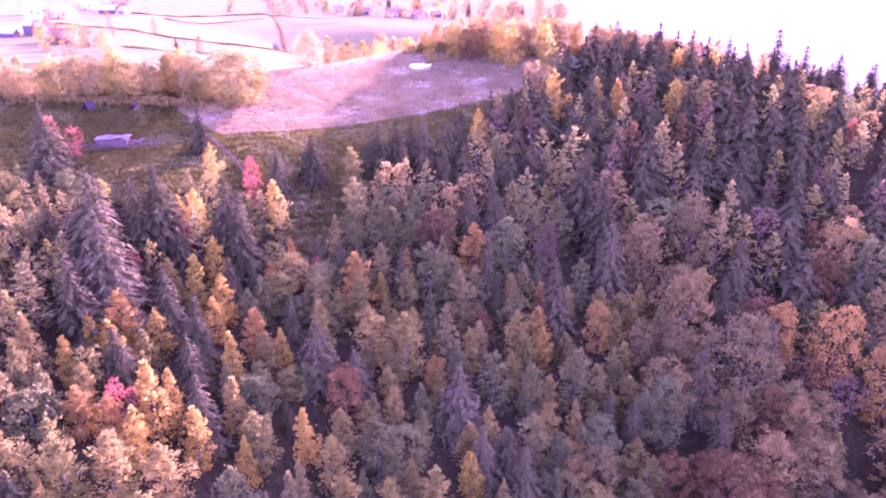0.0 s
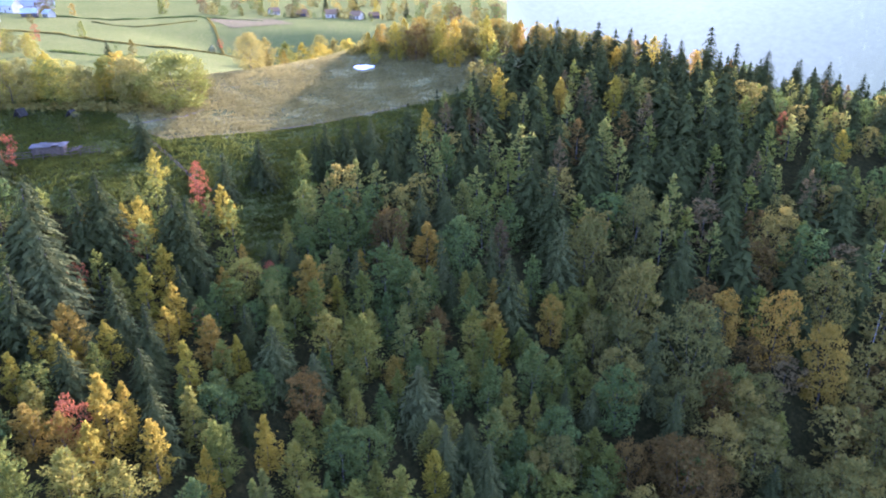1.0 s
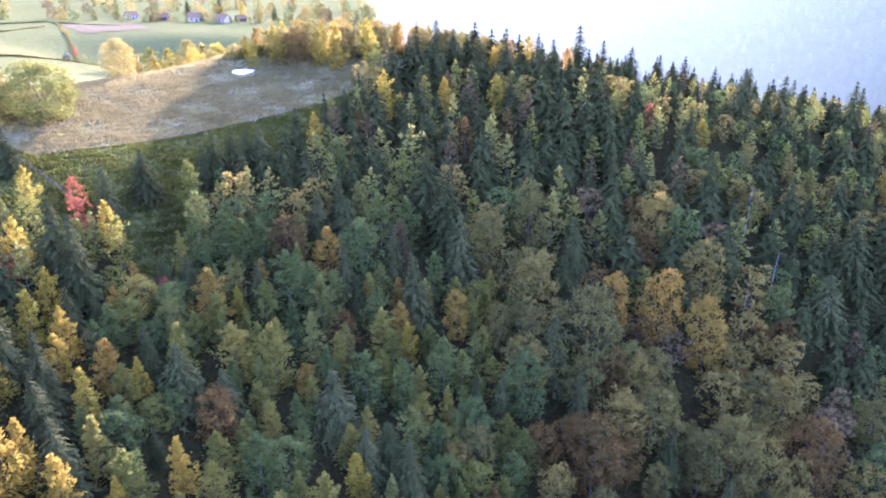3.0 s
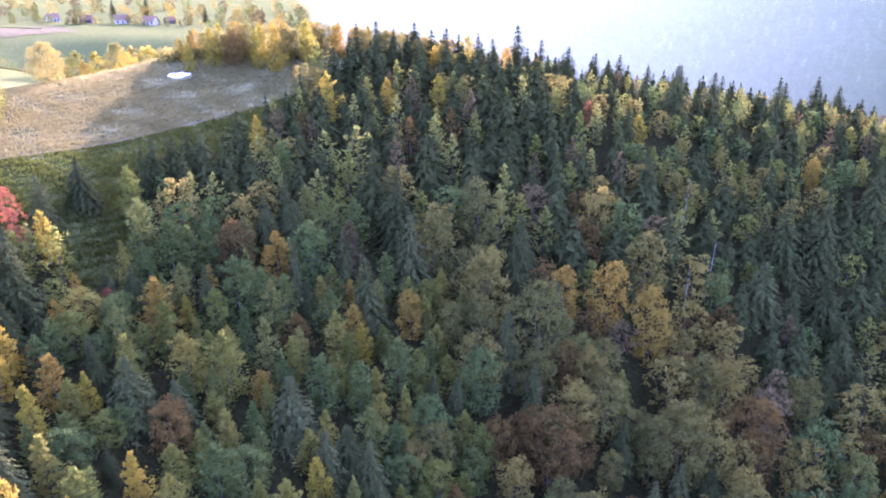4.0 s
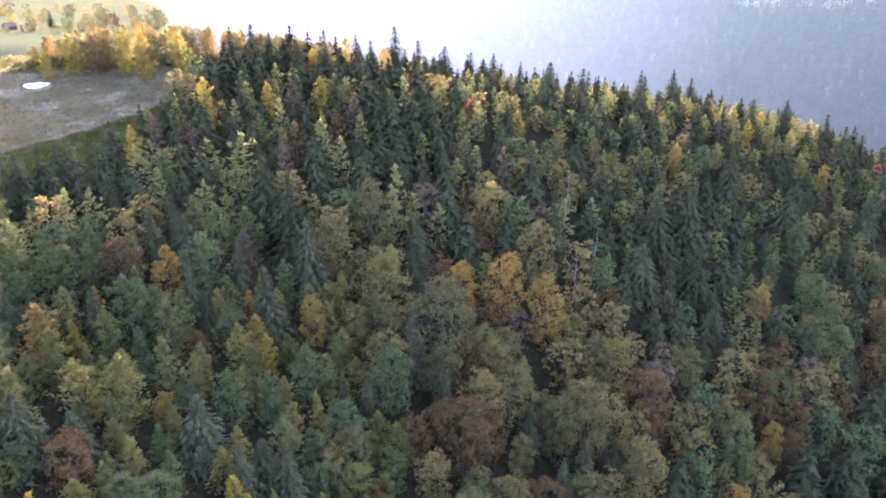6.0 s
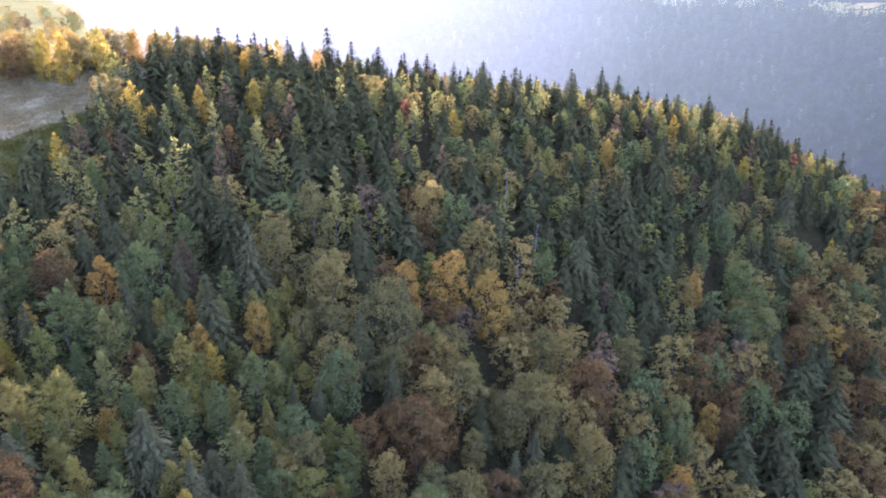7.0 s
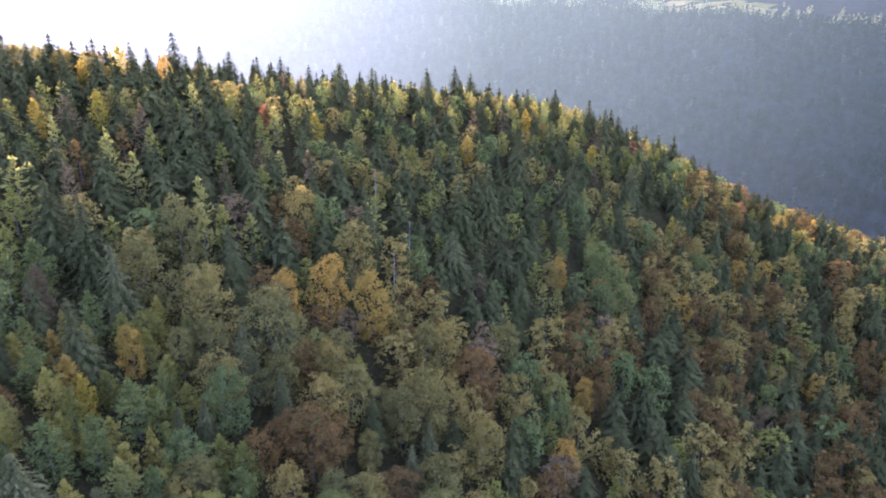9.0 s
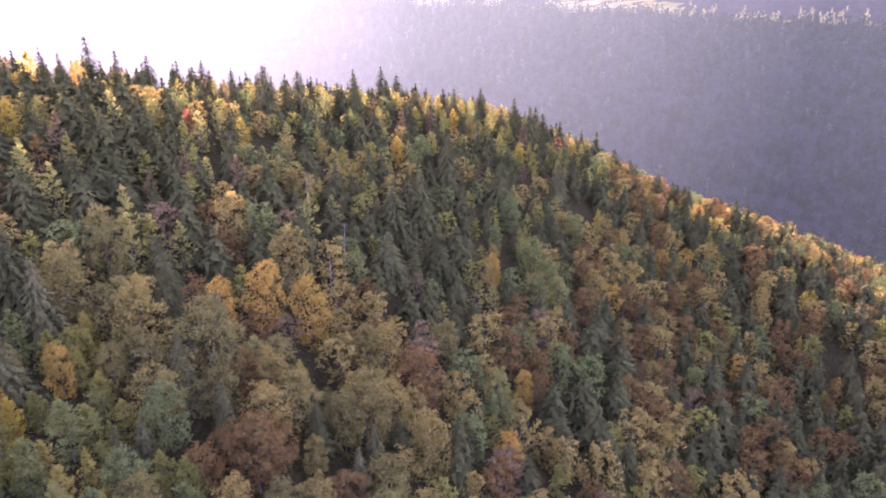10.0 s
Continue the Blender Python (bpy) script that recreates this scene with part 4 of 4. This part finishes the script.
hedge([(-215, 405), (-190, 396), (-163, 387), (-134, 362), (-106, 355), (-73, 372), (-55, 370)], "dark low hedge between two grazed fields", "olive", 1.0, 0.8, 4200)
hedge([(-210, 497), (-170, 483), (-150, 508), (-127, 532), (-119, 522), (-80, 516)], "dark hedge along the upper edge of the field", "green", 1.2, 1.1, 3400)
hedge([(-119, 522), (-104, 470), (-90, 424), (-81, 403), (-73, 372)], "thin hedge running down the field", "olive", 0.8, 0.7, 1500)
hedge([(-94, 139.5), (-80, 141.5), (-62, 144.5), (-50, 147)], "pale olive undergrowth along the foot of the grove", "olive", 1.9, 1.6, 3200)
hedge([(-9, 198), (10, 200), (35, 201), (62, 203)], "pale undergrowth along the crest", "olive", 2.6, 2.4, 3600)
hedge([(-140, 318), (-118, 312), (-98, 318)], "patch of low scrub on the green field", "green", 0.9, 1.4, 700)


def ploughed_strip(corners, words):
    """A strip of bare stubble between two fields, lying on the ground."""
    a, b, c, d = (Vector(k) for k in corners)
    verts, faces, across, along = [], [], 16, 10
    for j in range(along + 1):
        for i in range(across + 1):
            u, v = i / across, j / along
            spot = (a * (1 - u) + b * u) * (1 - v) + (d * (1 - u) + c * u) * v
            spot += Vector((0.9 * math.sin(3.1 * j + i), 0.9 * math.sin(2.3 * i + 1.7 * j)))
            verts.append((spot.x, spot.y, height(spot.x, spot.y) + 0.25))
    for j in range(along):
        for i in range(across):
            k = j * (across + 1) + i
            faces.append((k, k + 1, k + across + 2, k + across + 1))
    tagged(new("stubble_field", quick_mesh("stubble_field", verts, faces, STUBBLE, True)), words, "field", kind="structure")


STUBBLE = grass_material("field_stubble", (0.075, 0.068, 0.024), (0.100, 0.090, 0.032), (0.13, 0.115, 0.044), (0.15, 0.132, 0.055), 0.03)
ploughed_strip([(-95, 474), (-58, 506), (-77, 535), (-118, 516)], "pale brown stubble strip between green fields")
hedge([(-176, 466), (-160, 452), (-146, 450), (-134, 470), (-122, 502)], "low dark grassy bank across the field", "olive", 0.6, 0.7, 1500)


def house(x, y, w, d, tall, roof_tall, turn, wall, roof, words, chimney=True, openings=3):
    root = tagged(new("house"), words, "house", "houses of the village")
    root.matrix_basis = pose(x, y, height(x, y) - 0.3, 0, 0, turn)
    bm = bmesh.new()
    prof = [(-d / 2, 0), (d / 2, 0), (d / 2, tall), (0, tall + roof_tall), (-d / 2, tall)]
    a = [bm.verts.new((-w / 2, u, v)) for u, v in prof]
    b = [bm.verts.new((w / 2, u, v)) for u, v in prof]
    bm.faces.new(a[::-1])
    bm.faces.new(b)
    for i in range(5):
        bm.faces.new((a[i], a[(i + 1) % 5], b[(i + 1) % 5], b[i]))
    part("wall", bm, wall, root)
    pitch = math.degrees(math.atan2(roof_tall, d / 2))
    long = math.hypot(roof_tall, d / 2) + 0.6
    for hand in (-1, 1):
        bm = bmesh.new()
        mid = Vector((0, hand * (d / 4 + 0.18), tall + roof_tall / 2 - 0.02))
        block(bm, mid, (w + 0.9, long, 0.16), 0, -hand * pitch)
        part("roof", bm, roof, root)
    for i in range(openings):
        for hand in (-1, 1):
            bm = bmesh.new()
            px = -w / 2 + w * (i + 0.5) / 3
            if i == 1 and hand < 0:
                block(bm, (px, hand * (d / 2 + 0.03), 1.05), (1.0, 0.1, 2.1), 0, 0, 0.02)
                part("door", bm, BOARDS, root, "dark wooden door")
            else:
                block(bm, (px, hand * (d / 2 + 0.03), tall * 0.55), (1.1, 0.08, 1.3), 0, 0, 0.02)
                part("window", bm, GLASS, root, "dark window")
    if chimney:
        bm = bmesh.new()
        block(bm, (w * 0.2, 0.6, tall + roof_tall), (0.6, 0.6, 1.4), 0, 0, 0.03)
        part("chimney", bm, TILE, root, "brick chimney")


house(-226, 441.5, 14, 9, 4.2, 4.0, -25, PLASTER, TIN, "white village house with pale tin roof beside the field")
house(-250, 452, 12, 9, 4.5, 4.5, 60, PLASTER, TIN, "white village house with grey tin roof behind another")
house(-220, 485, 9, 6, 3.0, 2.6, 15, BOARDS, TIN, "wooden outbuilding with pale tin roof")
house(-211, 491, 7, 5, 2.6, 2.2, -40, PLASTER, TIN, "small white outbuilding with tin roof")
house(-244, 513, 12, 9, 5.0, 4.5, -20, PLASTER, TIN, "tall white village house with pale roof")
house(-244, 549, 24, 13, 2.2, 6.5, 28, FAR_PLASTER, BLUE_TIN, "long barn with blue-grey tin roof")
house(-192, 348, 10, 8, 5.0, 4.5, -15, BOARDS, TIN, "grey wooden barn with weathered tin roof", False)
house(-168, 322, 12, 7, 3.2, 3.2, 10, BOARDS, TILE, "low wooden barn with brown tiled roof", False)
house(-198, 334, 7, 4, 2.2, 1.6, -10, BOARDS, TIN, "small plank shed beside a barn", False)
house(-69.8, 138.6, 1.1, 1.0, 0.75, 0.9, 70, DARK_WOOD, DARK_WOOD, "small dark wooden hay hut under the trees", False, 0)
house(-61.4, 140.6, 0.95, 0.9, 0.65, 0.8, 80, DARK_WOOD, DARK_WOOD, "small dark wooden hay hut under the trees", False, 0)
house(-80, 572, 7, 6, 2.8, 2.4, 30, FAR_PLASTER, TILE, "distant pale house with reddish tiled roof")
house(-58, 566, 8, 6, 2.6, 2.6, -20, BOARDS, TILE, "low wooden farmhouse with brown tiled roof among trees")
house(-36, 566, 10, 7, 3.0, 3.2, 12, FAR_PLASTER, TILE, "farmhouse with brown tiled roof at the field's end")
house(-17, 560, 9, 7, 3.0, 3.0, -35, FAR_PLASTER, TILE, "pale farmhouse with brown tiled roof at the field's end")
house(-4, 572, 7, 5, 2.6, 2.2, 20, BOARDS, TILE, "small plank barn with brown tiled roof at the field's end", False)

# trees of the fields and the village: kind, leaves, x, y, height, breadth
VILLAGE_TREES = [
    ("rowan", "red", -160, 353, 8, 1.0), ("birch", "lime", -150, 381, 8, 1.1), ("birch", "lime", -155, 543, 14, 1.4), ("rowan", "red", -95, 439, 6, 1.2), ("rowan", "lime", -90, 437, 4, 1.0),
    ("rowan", "orange", -200, 502, 9, 1.1), ("beech", "grey", -222, 512, 13, 1.2), ("beech", "green", -226, 526, 12, 1.2), ("birch", "olive", -107, 320, 7, 1.6), ("spruce", "spruce", -110, 300, 8, 1.2),
    ("beech", "lime", -176, 320, 9, 1.0), ("beech", "olive", -184, 342, 9, 1.0), ("birch", "gold", -160, 318, 9, 1.4), ("beech", "olive", -150, 308, 9, 1.1), ("beech", "gold", -140, 300, 9, 1.0),
    ("spruce", "spruce", -44, 620, 14, 1.0), ("spruce", "spruce", -20, 640, 15, 1.0), ("beech", "grey", -66, 556, 10, 1.2), ("rowan", "orange", -58, 566, 9, 1.2), ("beech", "olive", -20, 575, 12, 1.2),
    ("birch", "gold", -2, 575, 14, 1.3), ("spruce", "spruce", 22, 590, 12, 1.1), ("beech", "green", 34, 600, 11, 1.3), ("beech", "olive", 45, 580, 11, 1.3), ("beech", "olive", 8, 560, 10, 1.3),
    ("beech", "grey", -130, 560, 11, 1.2), ("birch", "lime", -92, 590, 12, 1.3), ("rowan", "green", -119, 336, 4, 1.3), ("rowan", "green", -76, 382, 4, 1.4), ("beech", "gold", -230, 430, 9, 1.0),
    ("beech", "lime", -160, 293, 9, 1.1), ("beech", "olive", -165, 312, 9, 1.1), ("beech", "gold", -165, 323, 8, 1.0), ("birch", "lime", -155, 315, 9, 1.3), ("beech", "pale", -140, 300, 8, 1.1), ("beech", "olive", -183, 331, 9, 1.1), ("beech", "lime", -150, 325, 7, 1.1), ("beech", "pale", -148, 288, 9, 1.1), ("beech", "bright", -134, 290, 8, 1.1),
    ("beech", "olive", -200, 440, 6, 1.1), ("beech", "grey", 58, 560, 12, 1.4), ("spruce", "spruce", 66, 600, 12, 1.2), ("beech", "olive", 80, 560, 12, 1.4), ("beech", "green", 52, 590, 11, 1.5), ("beech", "olive", 72, 545, 11, 1.5), ("beech", "green", 90, 570, 13, 1.5), ("beech", "grey", 97, 600, 13, 1.5), ("beech", "olive", 62, 620, 12, 1.5),
]
for number in range(52):
    kind, leaves = [("beech", "olive"), ("beech", "green"), ("beech", "grey"), ("birch", "pale"), ("beech", "olive"), ("rowan", "orange"), ("beech", "pale")][number * 3 % 7]
    VILLAGE_TREES.append((kind, leaves, -170 + number * 5.6 + rng.uniform(-4, 4), rng.uniform(585, 760), rng.uniform(7, 12), rng.uniform(1.0, 1.5)))
for number in range(26):
    kind, leaves = [("beech", "olive"), ("birch", "green"), ("beech", "pale"), ("birch", "olive"), ("beech", "green")][number * 2 % 5]
    VILLAGE_TREES.append((kind, leaves, -125 + number * 6.6 + rng.uniform(-3, 3), rng.uniform(546, 562), rng.uniform(4, 8.5), rng.uniform(1.2, 1.7)))
for number, (kind, leaves, x, y, tall, wide) in enumerate(VILLAGE_TREES):
    words = LABELS.get((kind, leaves), f"small {kind} with {leaves} leaves")
    tree(kind, 10 + number % 3, leaves, words.replace(" on the wooded slope", "").replace(" in dense wood", "").replace(" on the slope", "") + " in the fields", "trees of the fields", x, y, tall, wide, number * 83.0)


def haystack(x, y):
    """A stack of hay round a pole."""
    root = tagged(new("haystack"), "small pointed haystack on the green field", "haystack")
    root.matrix_basis = pose(x, y, height(x, y) - 0.1, 0, 0, 30)
    v, f = pole([(0, 0, 0), (0.05, 0, 1.2), (0, 0.05, 2.6), (0, 0, 3.6), (0, 0, 4.0)], [1.7, 2.0, 1.5, 0.6, 0.15], 14)
    v = [(a * (1 + 0.05 * math.sin(i * 2.3)), b * (1 + 0.05 * math.sin(i * 2.3)), c) for i, (a, b, c) in enumerate(v)]
    for name, verts, faces, mat in (("hay", v, f, MEADOW), ("stake", *pole([(0, 0, 3.6), (0.05, 0, 5.0)], [0.08, 0.05], 5), BOARDS)):
        ob = new(name, quick_mesh(name, verts, faces, mat, name == "hay"))
        ob.parent = root


haystack(-87, 381)


def far_side():
    """The woods, fields and rows of trees on the far side of the valley, with glow painted in."""
    g = np.random.default_rng(21)
    bearing, number = 50.0, 0
    while bearing < 90:
        wide = g.uniform(0.9, 2.2)
        depths = [0.0, *np.sort(g.uniform(10, 150, 3)), 165.0] if 63 < bearing < 72.5 else [0.0, g.uniform(16, 34)]
        for low, high in zip(depths, depths[1:]):
            number += 1
            if high - low < 9 or (g.random() < 0.3 and not 63 < bearing < 72.5):
                continue
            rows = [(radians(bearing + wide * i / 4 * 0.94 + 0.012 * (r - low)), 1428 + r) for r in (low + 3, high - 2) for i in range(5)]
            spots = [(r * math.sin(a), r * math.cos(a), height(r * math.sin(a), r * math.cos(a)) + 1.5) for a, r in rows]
            # each strip emits a glow besides the sun that falls on it
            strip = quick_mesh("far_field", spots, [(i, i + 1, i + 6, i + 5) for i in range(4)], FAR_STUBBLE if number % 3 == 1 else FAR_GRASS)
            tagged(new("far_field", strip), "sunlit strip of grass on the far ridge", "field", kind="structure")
        bearing += wide
    # these crowns emit the same painted haze as the slope behind them
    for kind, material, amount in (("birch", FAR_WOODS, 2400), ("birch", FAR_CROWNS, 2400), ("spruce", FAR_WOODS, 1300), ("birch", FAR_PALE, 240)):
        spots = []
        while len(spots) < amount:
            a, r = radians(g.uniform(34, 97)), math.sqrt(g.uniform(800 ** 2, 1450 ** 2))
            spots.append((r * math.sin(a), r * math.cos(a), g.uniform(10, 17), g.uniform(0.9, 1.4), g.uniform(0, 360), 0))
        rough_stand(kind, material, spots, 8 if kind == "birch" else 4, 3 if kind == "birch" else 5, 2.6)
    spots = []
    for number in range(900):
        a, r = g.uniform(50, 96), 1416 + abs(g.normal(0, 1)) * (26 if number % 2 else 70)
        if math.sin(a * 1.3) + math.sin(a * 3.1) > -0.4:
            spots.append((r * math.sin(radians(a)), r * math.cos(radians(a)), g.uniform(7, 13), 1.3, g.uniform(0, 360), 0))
    # ridge crowns brightened by emission to look sunlit
    rough_stand("birch", FAR_GLOW_CROWNS, spots, 14, 4, 1.9)


def rough_stand(kind, material, spots, clumps, blades, size):
    radius, base, form, *_ = FORMS[kind]
    if form == "needle":
        verts, faces = needle_crown(5, TALL, radius, base, clumps, blades, 1, size, True)
    else:
        (verts, faces), _ = leafy_crown(5, TALL, radius, base, form, clumps, blades, size, True)
    out, quads = [], []
    for number, (x, y, tall, wide, turn, _) in enumerate(spots):
        c, s = math.cos(radians(turn)) * wide * tall / TALL, math.sin(radians(turn)) * wide * tall / TALL
        out.append(np.stack([verts[:, 0] * c - verts[:, 1] * s + x, verts[:, 0] * s + verts[:, 1] * c + y, verts[:, 2] * tall / TALL + height(x, y)], -1))
        quads.append(faces + number * len(verts))
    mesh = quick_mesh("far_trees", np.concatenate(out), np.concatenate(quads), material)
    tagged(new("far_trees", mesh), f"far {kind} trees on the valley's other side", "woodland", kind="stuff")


far_side()
